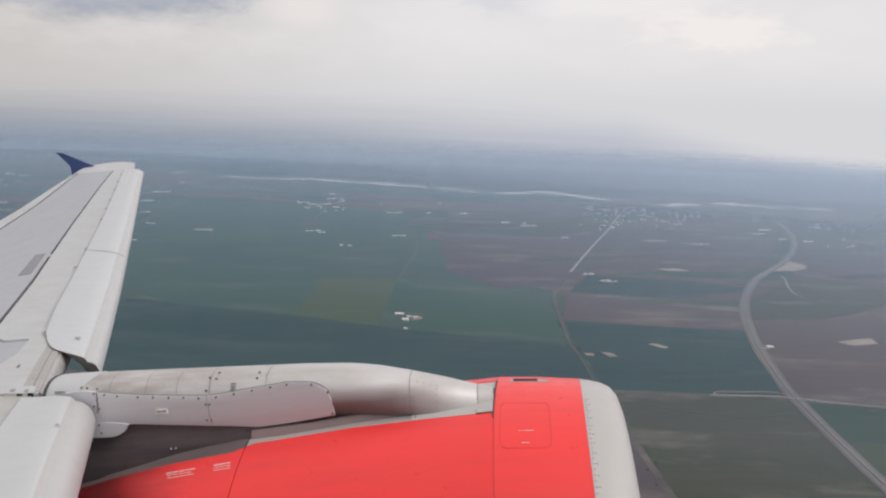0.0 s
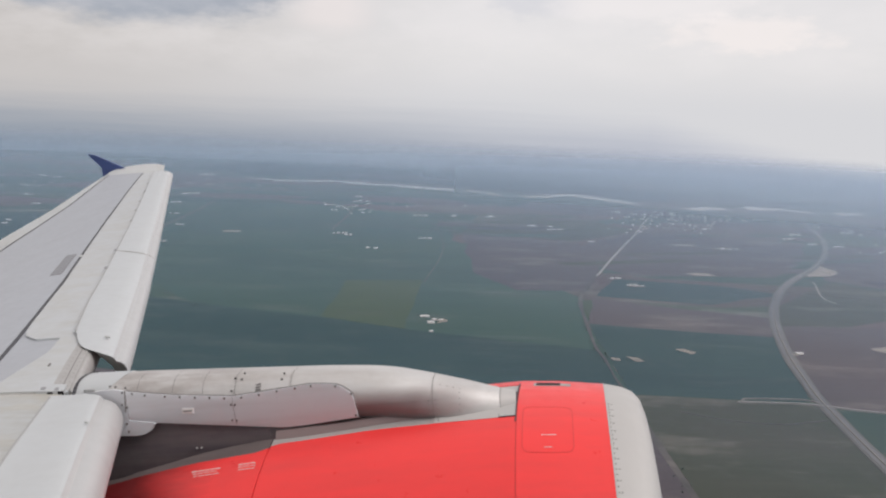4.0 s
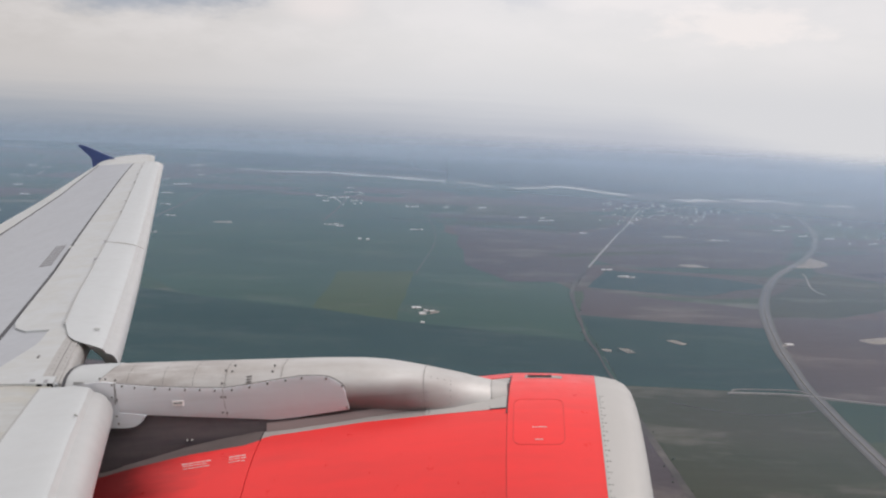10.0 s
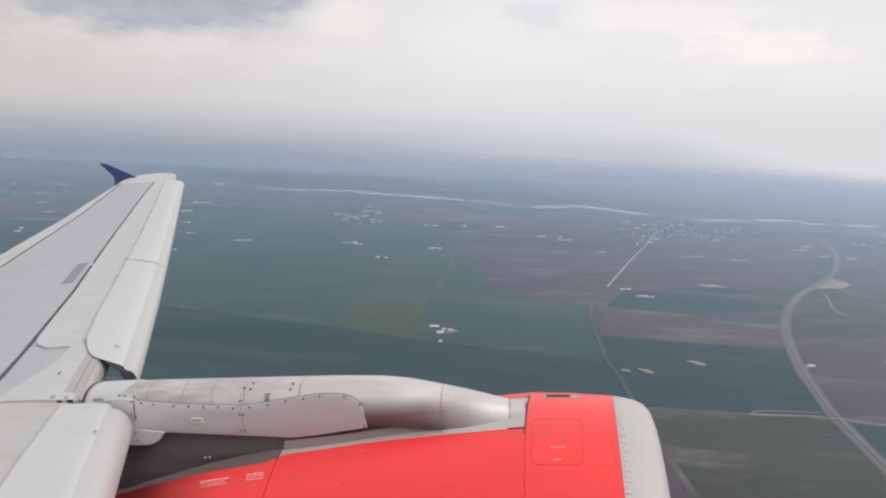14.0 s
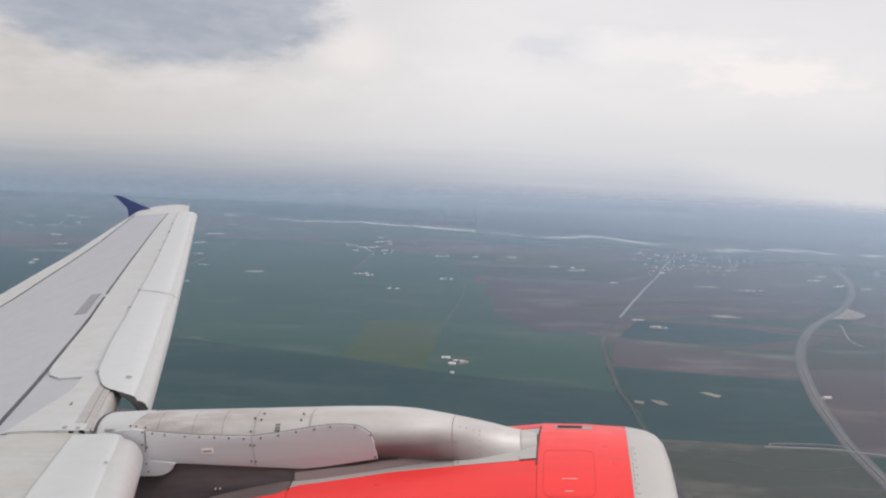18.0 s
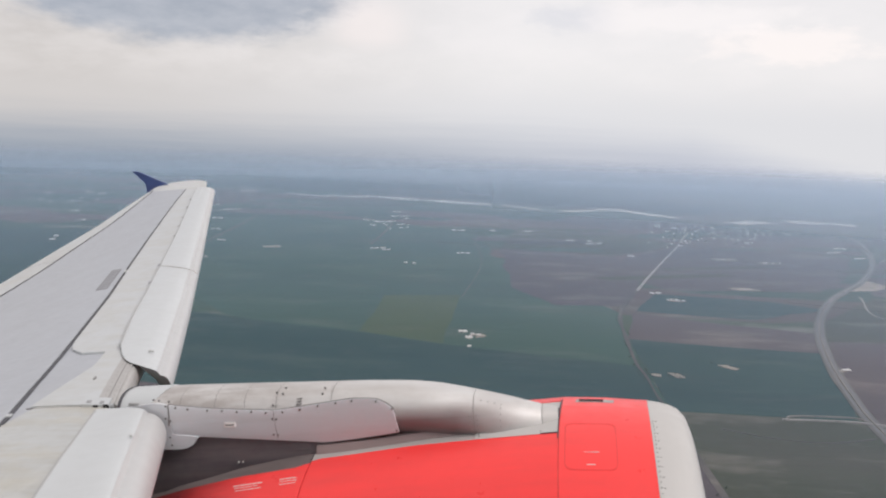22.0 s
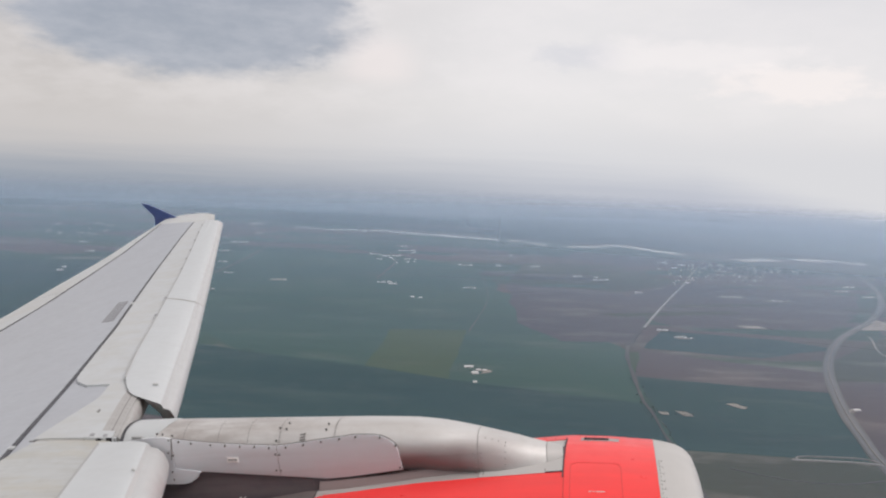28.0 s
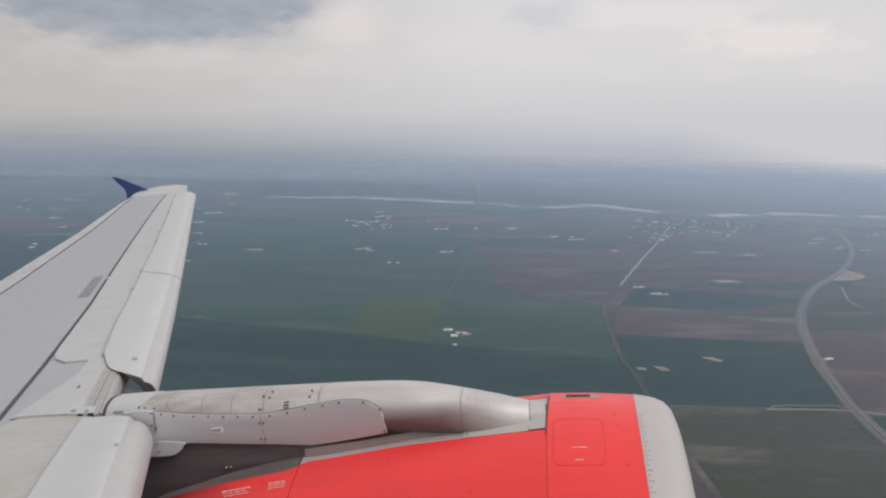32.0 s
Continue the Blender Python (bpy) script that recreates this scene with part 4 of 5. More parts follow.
part("reverser_cowl", cowl(-1.527, -0.349, red_edge, 344.0, 24, 72), COWL_RED, engine, "glossy red thrust reverser cowl", True)
part("aft_cowl", cowl(-2.9, -1.532, red_edge, 341.0, 20, 72), COWL_RED, engine, "red aft cowl with small white notices", True)
part("fan_cowl", cowl(-0.345, 0.062, 0.0, 360.0, 8, 96), COWL_RED, engine, "glossy red fan cowl", True)
lip_rings = [[(x, EY - r * math.sin(a), EZ + r * math.cos(a)) for a in (math.tau * k / 96 for k in range(96))] for x, r in [(0.066, 1.122)] + PROFILE[7:]]
part("inlet_lip", loft(lip_rings, True, False), LIP_METAL, engine, "bare grey metal inlet lip with rivets", True)

# dark fill below the side panels, with the gap's shade in its colour
low_rings = []
for k in range(13):
    x = -2.75 + 1.75 * k / 12
    z1 = -1.50 + 0.25 * (k / 12)
    inset = 0.075 * max(0.0, (x + 1.35) / 0.35)
    low_rings.append([(x, PYLON_Y - 0.125 + inset, -1.04), (x, PYLON_Y - 0.13 + inset, z1 + 0.05), (x, PYLON_Y - 0.09 + inset, z1), (x, PYLON_Y + 0.15, z1), (x, PYLON_Y + 0.15, -1.04)])
part("lower_pylon", loft(low_rings), DARK_CORE, pylon, "dark lower pylon structure, gap shade in its colour", True)

# ---------- panels, seams and fasteners on the pylon ----------
SIDE_Y = 3.713


def side_plate(points, y, thick=0.012, round_off=0.002):
    """A flat plate on the pylon's near side, from an outline in x and z."""
    bm = bmesh.new()
    a = [bm.verts.new((x, y, z)) for x, z in points]
    b = [bm.verts.new((x, y + thick, z)) for x, z in points]
    bm.faces.new(a)
    bm.faces.new(b[::-1])
    n = len(points)
    for i in range(n):
        j = (i + 1) % n
        bm.faces.new((a[j], a[i], b[i], b[j]))
    if round_off:
        edges = [e for e in bm.edges if all(abs(v.co.y - y) < 1e-6 for v in e.verts)]
        bmesh.ops.bevel(bm, geom=edges, offset=round_off, segments=2, affect="EDGES")
    return bm


def curved_plate(x0, x1, top, low, y, thick=0.012, nx=30, nz=10):
    """A side fairing that turns under towards its lower edge."""
    rings = []
    for i in range(nx + 1):
        x = x0 + (x1 - x0) * (i / nx if x1 < -1.7 else 1 - (1 - i / nx) ** 2)
        zt, zb = lerp_table(x, top), lerp_table(x, low)
        near, far = [], []
        for k in range(nz + 1):
            z = zt + (zb - zt) * k / nz
            yy = y + 0.018 * (max(0.0, -0.955 - z) / 0.17) ** 2
            rim = 0.002 if k in (0, nz) else 0.0
            near.append((x, yy + rim, z))
            far.append((x, yy + thick, z))
        rings.append(near + far[::-1])
    return loft(rings)


def bowed(points, n=5):
    return [(q.x, q.y) for q in spline(points, n)]


fore_top = bowed([(-1.708, -0.961), (-1.569, -0.9517), (-1.453, -0.9413), (-1.3556, -0.934), (-1.3046, -0.931), (-1.1887, -0.9424), (-1.1242, -0.9806), (-1.105, -1.0167), (-1.0984, -1.111)])
part("side_panel", curved_plate(-1.708, -1.0984, fore_top, [(-1.708, -1.113), (-1.478, -1.139), (-1.3617, -1.134), (-1.0984, -1.111)], SIDE_Y - 0.005), PYLON_PAINT, pylon, "smooth grey painted side fairing", True)
gap_line = [q for q in fore_top if q[1] > -1.03 or q[0] < -1.3]
part("panel_gap", side_plate([(x + (0.004 if x > -1.2 else 0), z + 0.0035) for x, z in gap_line] + [(x - (0.012 if x > -1.2 else 0), z - 0.010) for x, z in gap_line[::-1]], SIDE_Y + 0.004, 0.006, 0), SEAM, pylon)
aft_top = bowed([(-2.258, -0.897), (-2.208, -0.906), (-2.022, -0.932), (-1.86, -0.948), (-1.7094, -0.961)])
part("side_panel", curved_plate(-2.258, -1.7094, aft_top, [(-2.258, -1.048), (-2.131, -1.067), (-1.7094, -1.113)], SIDE_Y - 0.005), PYLON_PAINT, pylon, "smooth grey painted side fairing", True)
part("panel_gap", side_plate([(x, z + 0.0035) for x, z in aft_top] + [(x, z - 0.010) for x, z in aft_top[::-1]], SIDE_Y + 0.004, 0.006, 0), SEAM, pylon)
part("root_fairing", side_plate(bowed([(-2.53, -0.90), (-2.42, -0.888), (-2.335, -0.885), (-2.2615, -0.897)]) + bowed([(-2.2615, -1.046), (-2.131, -1.0665), (-2.138, -1.080), (-2.152, -1.1014), (-2.185, -1.118), (-2.216, -1.1234), (-2.26, -1.123), (-2.40, -1.115), (-2.53, -1.105)]), SIDE_Y - 0.003, 0.02),
     PYLON_PAINT, pylon, "pale fairing where pylon meets wing")
part("panel_gap", side_plate([(-2.263, -0.893), (-2.257, -0.893), (-2.268, -1.00), (-2.274, -1.00)], SIDE_Y - 0.0055, 0.004, 0), SEAM, pylon)
# white painted cap over the aft end, its front edge raked
rings = []
for k in range(9):
    f = k / 8
    ring = []
    for x, y, z in pylon_ring(-2.54 + 0.225 * f, 0.004):
        zt = lerp_table(x, PYLON_TOP)
        ring.append((x - (min(0.09, 1.1 * (zt - z)) if k else 0) * f, y, z))
    rings.append(ring)
part("aft_cap", loft(rings), SLAT_WHITE, pylon, "white painted cap at the pylon root", True)
part("root_gap", loft([pylon_ring(xx, 0.007) for xx in (-2.556, -2.538)], True, False), SEAL, pylon, "dark gap where the pylon meets the wing nose")


def band(x, w, z_stop, mat=SEAM, grow=0.0018):
    """A panel gap running over the pylon's back."""
    rings = []
    for xx in (x - w / 2, x + w / 2):
        rings.append([(px, py, max(pz, z_stop)) for px, py, pz in pylon_ring(xx, grow)])
    return part("panel_gap", loft(rings, False, False), mat, pylon)


for x, stop in ((-2.21, -0.905), (-2.022, -0.931), (-1.865, -0.947), (-1.70, -0.961), (-1.418, -0.94)):
    band(x, 0.0024, stop)
band(-0.735, 0.003, -1.2)
band(-0.425, 0.003, -1.2)
part("panel_gap", curved_plate(-1.7096, -1.7078, [(-1.8, -0.962), (-1.7, -0.962)], [(-1.8, -1.110), (-1.7, -1.110)], SIDE_Y - 0.0058, 0.006, 1), SEAM, pylon)
# access door on the back
door_x0, door_x1 = -1.692, -1.425
part("access_door", loft([[(px, py, pz) for px, py, pz in pylon_ring(door_x0 + (door_x1 - door_x0) * k / 6, 0.003)][7:14] for k in range(7)], False, False), PYLON_METAL, pylon, "slightly proud metal access door", True)

disc = bmesh.new()
bmesh.ops.create_cone(disc, cap_ends=True, segments=8, radius1=0.0058, radius2=0.0045, depth=0.006)
screw_mesh = bpy.data.meshes.new("screw")
disc.to_mesh(screw_mesh)
disc.free()
screw_mesh.materials.append(SCREW)
fine = bmesh.new()
bmesh.ops.create_cone(fine, cap_ends=True, segments=6, radius1=0.0031, radius2=0.0024, depth=0.004)
rivet_mesh = bpy.data.meshes.new("rivet")
fine.to_mesh(rivet_mesh)
fine.free()
rivet_mesh.materials.append(RIVET)
lip_rivet_mesh = rivet_mesh.copy()
lip_rivet_mesh.materials.clear()
lip_rivet_mesh.materials.append(LIP_RIVET)


def fastener(place, normal, parent, mesh, name="screw"):
    ob = new(name, mesh)
    ob.parent = parent
    ob.matrix_local = Matrix.Translation(place) @ Vector(normal).to_track_quat("Z", "Y").to_matrix().to_4x4()
    return ob


for x, z in [(-2.345, -0.869), (-2.315, -0.874), (-2.264, -0.883), (-2.276, -0.902), (-2.2225, -0.912), (-2.157, -0.924), (-2.053, -0.9375), (-1.976, -0.945), (-1.898, -0.954), (-1.8235, -0.960), (-1.748, -0.969),
             (-1.661, -0.971), (-1.5705, -0.964), (-1.479, -0.9535), (-1.387, -0.9455), (-1.306, -0.940), (-1.187, -0.9505), (-1.115, -0.993), (-1.108, -1.100), (-2.285, -0.964), (-2.2595, -0.978), (-1.7185, -1.002), (-1.699, -1.004),
             (-1.7265, -1.0815), (-1.7045, -1.0845), (-2.275, -1.06), (-2.27, -1.10)]:
    sink = 0.018 * (max(0.0, -0.955 - z) / 0.17) ** 2 if -2.26 < x < -1.1 else 0.003 if z < -0.89 else 0.018
    fastener((x, SIDE_Y - 0.0055 + sink, z), (0, -1, -0.2 if z < -0.9 else 0.3), pylon, screw_mesh)
for x, y, z in [(-1.714, 3.727, -0.940), (-1.703, 3.768, -0.888), (-1.663, 3.795, -0.874), (-1.668, 3.760, -0.894), (-1.459, 3.789, -0.888), (-1.464, 3.757, -0.908)]:
    fastener((x, y - 0.002, z + 0.002), (0, -0.8, 0.6), pylon, screw_mesh)
for k in range(7):
    for x in (-0.752, -0.718):
        w = lerp_table(x, PYLON_W)
        fastener((x, PYLON_Y - w - 0.001, -1.055 - 0.022 * k), (0, -1, 0), pylon, rivet_mesh, "rivet")
for k in range(4):
    x, z = -0.604 - 0.003 * k, -1.03 - 0.029 * k
    fastener((x, PYLON_Y - lerp_table(x, PYLON_W) - 0.001, z), (0.3, -1, 0), pylon, rivet_mesh, "rivet")
for k in range(4):
    x, z = -0.692 + 0.030 * k, -0.988 - 0.0095 * k
    fastener((x, PYLON_Y - lerp_table(x, PYLON_W) + 0.010, z), (0.2, -1, 0.4), pylon, rivet_mesh, "rivet")

# notice plate with unreadable lines, and a small latch
part("notice_plate", side_plate([(-1.972, -1.002), (-1.913, -1.005), (-1.916, -1.030), (-1.975, -1.027)], SIDE_Y - 0.0065, 0.010, 0), MARK_WHITE, pylon, "small white notice plate")
for k in range(5):
    x = -1.966 + 0.0095 * k
    part("notice_bar", side_plate([(x, -1.012), (x + 0.007, -1.012), (x + 0.007, -1.020), (x, -1.020)], SIDE_Y - 0.0080, 0.003, 0), SEAM, pylon)
for k, z in enumerate((-0.918, -0.930, -0.941)):
    part("latch_bar", side_plate([(-1.592, z), (-1.566, z + 0.002), (-1.566, z - 0.002), (-1.592, z - 0.004)], 3.719 + 0.8 * (z + 0.94), 0.016), SEAM, pylon)
for k in range(5):
    x = -2.482 + 0.0115 * k
    part("notice_bar", side_plate([(x, -0.874 - 0.0008 * k), (x + 0.008, -0.8745 - 0.0008 * k), (x + 0.007, -0.888 - 0.0008 * k), (x - 0.001, -0.8875 - 0.0008 * k)], SIDE_Y + 0.004, 0.012, 0), EDGE_GREY, pylon)

# ---------- nacelle dressing ----------


def join_edge(x):
    return lerp_table(x, [(-2.3, 20.0), (-2.055, 17.3), (-1.917, 15.4), (-1.742, 14.4), (-1.55, 14.3), (-1.39, 14.4), (-1.127, 13.6), (-0.757, 11.7), (-0.64, 10.2), (-0.51, 8.0), (-0.43, 6.0), (-0.39, 4.5), (-0.352, 2.8)])


part("aft_joint_strip", cowl(-2.45, -1.536, join_edge, red_edge, 18, 4, -0.004, 0.02), STRIP_DARK, engine, "sooty strip along the aft cowl joint", True)
part("joint_gap", cowl(-1.536, -1.530, join_edge, red_edge, 1, 4, -0.004, 0.02), SLOT_DARK, engine)
part("joint_strip", cowl(-1.530, -0.735, join_edge, red_edge, 20, 4, -0.004, 0.02), GREY_STRIP, engine, "weathered grey strip along the cowl joint", True)
part("front_gusset", cowl(-0.735, -0.352, join_edge, red_edge, 12, 5, 0.002, 0.02), LIP_METAL, engine, "pale grey gusset at the pylon nose", True)
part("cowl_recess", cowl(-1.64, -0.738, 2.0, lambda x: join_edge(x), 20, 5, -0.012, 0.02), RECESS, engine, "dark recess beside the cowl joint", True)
part("cowl_fillet", cowl(-0.738, -0.352, -5.0, lambda x: join_edge(x), 16, 8, -0.004, 0.02), LIP_METAL, engine, "bare metal fillet under the pylon nose", True)
# plate coloured dark for the shade between pylon and cowl
part("cowl_crown", cowl(-2.3, -0.352, lambda x: -17.0, lambda x: join_edge(x), 24, 8, -0.045, 0.02), DARK_CORE, engine, "dark plate standing in for the shaded gap under the pylon", True)
part("far_cowl", cowl(-0.62, -0.345, -40.0, -5.0, 6, 10, 0.0, 0.02), COWL_RED, engine, "", True)


def nac_frame(name, x0, x1, d0, d1, mat, w=0.0035, up=0.0012):
    """A thin outline on the nacelle, rounded at its corners."""
    pts = []
    rx, rd = 0.035, 2.0
    for cx, cd, a0 in ((x1 - rx, d0 + rd, -90), (x1 - rx, d1 - rd, 0), (x0 + rx, d1 - rd, 90), (x0 + rx, d0 + rd, 180)):
        for k in range(6):
            a = radians(a0 + 18 * k)
            pts.append((cx + rx * math.cos(a), cd + rd * math.sin(a)))
    cx, cd = (x0 + x1) / 2, (d0 + d1) / 2
    rings = []
    fine = []
    for p, q in zip(pts, pts[1:] + pts[:1]):
        n = max(1, int(abs(q[1] - p[1]) / 0.8))
        fine += [(p[0] + (q[0] - p[0]) * k / n, p[1] + (q[1] - p[1]) * k / n) for k in range(n)]
    for x, d in fine + [fine[0]]:
        sx, sd = 1 - 1.8 * w / (x1 - x0), 1 - w * 50 / (d1 - d0)
        rings.append([on_nac(x, d, up), on_nac(cx + (x - cx) * sx, cd + (d - cd) * sd, up), on_nac(cx + (x - cx) * sx, cd + (d - cd) * sd, -0.004), on_nac(x, d, -0.004)])
    return part(name, loft(rings, True, False), mat, engine)


nac_frame("hatch_outline", -0.320, -0.094, 11.0, 27.2, RED_FAINT)


def nac_bar(name, x0, x1, d0, d1, mat, up=0.002):
    return part(name, cowl(x0, x1, d0, d1, 3, 3, up, 0.006), mat, engine)


nac_bar("inlet_slot", -0.268, -0.150, -6.2, -4.2, SLOT_DARK, 0.005)
nac_bar("slot_rim", -0.282, -0.100, -6.9, -3.4, GREY_STRIP, 0.0015)
for x0, x1, d in ((-0.236, -0.226, 21.8), (-0.221, -0.214, 21.8), (-0.208, -0.170, 21.8), (-0.225, -0.189, 25.6)):
    nac_bar("notice_bar", x0, x1, d, d + 0.13, MARK_WHITE)
for k in range(3):
    for x0, x1 in ((-1.90 + 0.010 * k, -1.745 - 0.012 * (k % 2)), (-1.655 + 0.004 * k, -1.565)):
        x = x0
        while x < x1 - 0.01:
            step = random.uniform(0.014, 0.034)
            nac_bar("notice_bar", x, min(x + step, x1), 23.0 + 0.9 * k, 23.0 + 0.9 * k + (0.24 if k == 0 else 0.15), MARK_WHITE)
            x += step + 0.006
part("heat_shield", side_plate([(-1.668, -1.130), (-1.556, -1.137), (-1.550, -1.176), (-1.655, -1.172)], 3.738, 0.012), DARK_CORE, pylon, "dull brown plate beside the cowl joint")
SKIRT_TOP = [(-1.6, -1.158), (-1.279, -1.141), (-1.121, -1.131), (-0.986, -1.125), (-0.84, -1.113), (-0.745, -1.107)]


def skirt_ring(x):
    foot = Vector(on_nac(x, join_edge(x) + 0.3, -0.002))
    top = max(lerp_table(x, SKIRT_TOP), foot.z + 0.006)
    return [(x, foot.y + 0.022, top), (x, foot.y + 0.016, top - 0.002), foot, (x, foot.y + 0.004, foot.z - 0.01), (x, foot.y + 0.06, foot.z - 0.01), (x, foot.y + 0.06, top)]


part("skirt", loft([skirt_ring(-1.52 + 0.782 * k / 24) for k in range(25)]), RECESS, pylon, "brown stained skirt under the pylon flank", True)
for x in (-0.850, -0.935):
    ring = skirt_ring(x)
    fastener(Vector(ring[1]).lerp(Vector(ring[2]), 0.3), (0, -1, 0.5), pylon, rivet_mesh, "rivet")
# ring gaps and rivets
part("cowl_gap", cowl(-0.351, -0.343, -60, 120, 1, 120, -0.002, 0.006), RED_SEAM, engine)
part("lip_gap", cowl(0.0605, 0.0665, -60, 120, 1, 60, 0.0012, 0.006), FAINT_GAP, engine)
for k in range(56):
    d = 8 + 1.45 * k
    for x in (0.073,) if k % 2 else (0.073, 0.086):
        fastener(on_nac(x, d, 0.001), (0.25, -math.sin(radians(d)), math.cos(radians(d))), engine, lip_rivet_mesh, "rivet")
part("nose_gap", loft([pylon_ring(-0.3532, -0.002), pylon_ring(-0.3490, -0.002)]), SEAL, pylon, "dark gap at the pylon nose")
part("cowl_gap", cowl(-0.3530, -0.3485, -5.5, 17.0, 1, 20, 0.004, 0.008), SEAL, engine, "dark gap at the pylon nose")
part("cowl_gap", cowl(-0.43, -0.352, lambda x: red_edge(x) - 0.25, lambda x: red_edge(x) + 0.05, 4, 1, 0.004, 0.006), SEAL, engine)
for x in (-0.715, -0.43):
    d = red_edge(x) - 1.0
    fastener(on_nac(x, d, 0.004), (0, -math.sin(radians(d)), math.cos(radians(d))), engine, rivet_mesh, "rivet")
for x in (-1.937, -1.913):
    b = bmesh.new()
    bmesh.ops.create_cone(b, cap_ends=True, segments=10, radius1=0.005, radius2=0.003, depth=0.02)
    stud = part("drain_stud", b, LIP_METAL, pylon, "small bright metal stud")
    stud.matrix_local = Matrix.Translation((x, 3.728, -1.212)) @ pose(0, 0, 0, 80, 0, 15)

# ---------- dressing of the wing ----------


def skin_bar(name, y0, y1, u0, u1, mat, up, label="", ny=2, thick=0.006):
    return part(name, skin_piece(y0, y1, u0, u1, up, thick, ny, 2), mat, wing, label)


skin_bar("marking_panel", 7.15, 8.08, lambda y: dark_u(y) + 0.012, lambda y: dark_u(y) + 0.050, MARK_DARK, 0.003, "grey stencilled marking panel on the wing")
for k in range(9):
    y = 7.2 + 0.098 * k
    skin_bar("marking_bar", y, y + 0.016, lambda v: dark_u(v) + 0.017, lambda v: dark_u(v) + 0.045, WING_GREY, 0.006)
# gaps between skin panels
rings = []
for k in range(13):
    f = k / 12
    y, u = 7.86 - 0.20 * f, (slat_u(7.86) - 0.002) * (1 - f) + 0.001
    lift = 0.0335 - 0.012 * max(0.0, 1 - (1 - f) / 0.34) ** 2
    rings.append([skin(y, u, lift), skin(y + 0.007, u, lift), skin(y + 0.007, u, lift - 0.006), skin(y, u, lift - 0.006)])
part("slat_joint", loft(rings), STAIN_GAP, wing, "thin brown joint across the slat")
skin_bar("slat_edge", 5.02, TIP - 0.06, lambda v: slat_u(v) - 0.0026, lambda v: slat_u(v) + 0.0005, EDGE_GREY, 0.0325, "grey shadow gap behind the slat", 60)
skin_bar("slat_edge", 1.72, 3.66, lambda v: 0.0835 + 0.007 * (3.7 - v) - 0.0012, lambda v: 0.0835 + 0.007 * (3.7 - v) + 0.0014, EDGE_GREY, 0.0318, "grey shadow gap behind the slat", 30)
for y in (3.70, 7.90):
    skin_bar("seal_break", y, y + 0.011 * y, lambda v: seal_u(v) - 0.002, lambda v: dark_u(v) - 0.004, WING_PALE, 0.002)
for y in (4.95, 7.2, 9.8, 12.1):
    skin_bar("panel_gap", y, y + 0.014, lambda v: hinge_u(v) + 0.008, 0.99, MARK_GREY, 0.0065, "", 1)
skin_bar("hinge_gap", 2.0, TIP, lambda v: hinge_u(v) - 0.0045, lambda v: hinge_u(v) + 0.0045, SEAL, 0.007, "", 40)
# small dark slots and screws along the slat's trailing edge
for y, run in ((7.06, 0.07), (7.86, 0.08)):
    skin_bar("track_slot", y, y + run, lambda v: slat_u(v) - 0.003, lambda v: slat_u(v) + 0.007, MARK_GREY, 0.0345)
for y, run in ((9.68, 0.06), (10.5, 0.05), (11.25, 0.08), (12.27, 0.17), (13.26, 0.14), (14.3, 0.10)):
    skin_bar("track_slot", y, y + run, lambda v: slat_u(v) - 0.002, lambda v: slat_u(v) + 0.007, SCREW if run > 0.12 else RIVET, 0.0345)
skin_bar("drain_slot", 4.29, 4.345, 0.1155, 0.119, RIVET, 0.0165)
skin_bar("stencil_bar", 4.88, 4.90, 0.039, 0.049, FAINT_GAP, 0.0335)
skin_bar("stencil_bar", 3.268, 3.279, 0.019, 0.023, FAINT_GAP, 0.0665)
# hinge bracket between the two slats
skin_bar("hinge_bracket", 3.775, 3.90, 0.072, 0.110, WING_PALE, 0.024, "pale hinge bracket beside the pylon", 2, 0.03)
for x0, x1 in ((-2.722, -2.696), (-2.664, -2.636)):
    part("bracket_hole", side_plate([(x0, -0.884), (x1, -0.886), (x1 + 0.002, -0.903), (x0, -0.901)], 3.770, 0.008, 0), SLOT_DARK, wing)
skin_bar("bracket_lug", 3.80, 3.84, 0.098, 0.104, MARK_GREY, 0.0275)
skin_bar("bracket_lug", 3.79, 3.83, 0.080, 0.085, MARK_GREY, 0.0275)
skin_bar("panel_gap", 3.779, 3.785, 0.10, 0.19, SEAM, 0.012)
skin_bar("nose_gap", 3.90, 4.82, 0.0775, 0.0793, SEAM, 0.0155, "", 8)
# rivet rows on both sides of the nose joint, over the pylon
for k in range(12):
    y = 3.90 + 0.078 * k
    for u in (0.0715, 0.0845):
        fastener(skin(y, u, 0.0165), (0.1, 0, 1), wing, lip_rivet_mesh, "rivet")
# ---------- village, town, farms and trees on the plain ----------


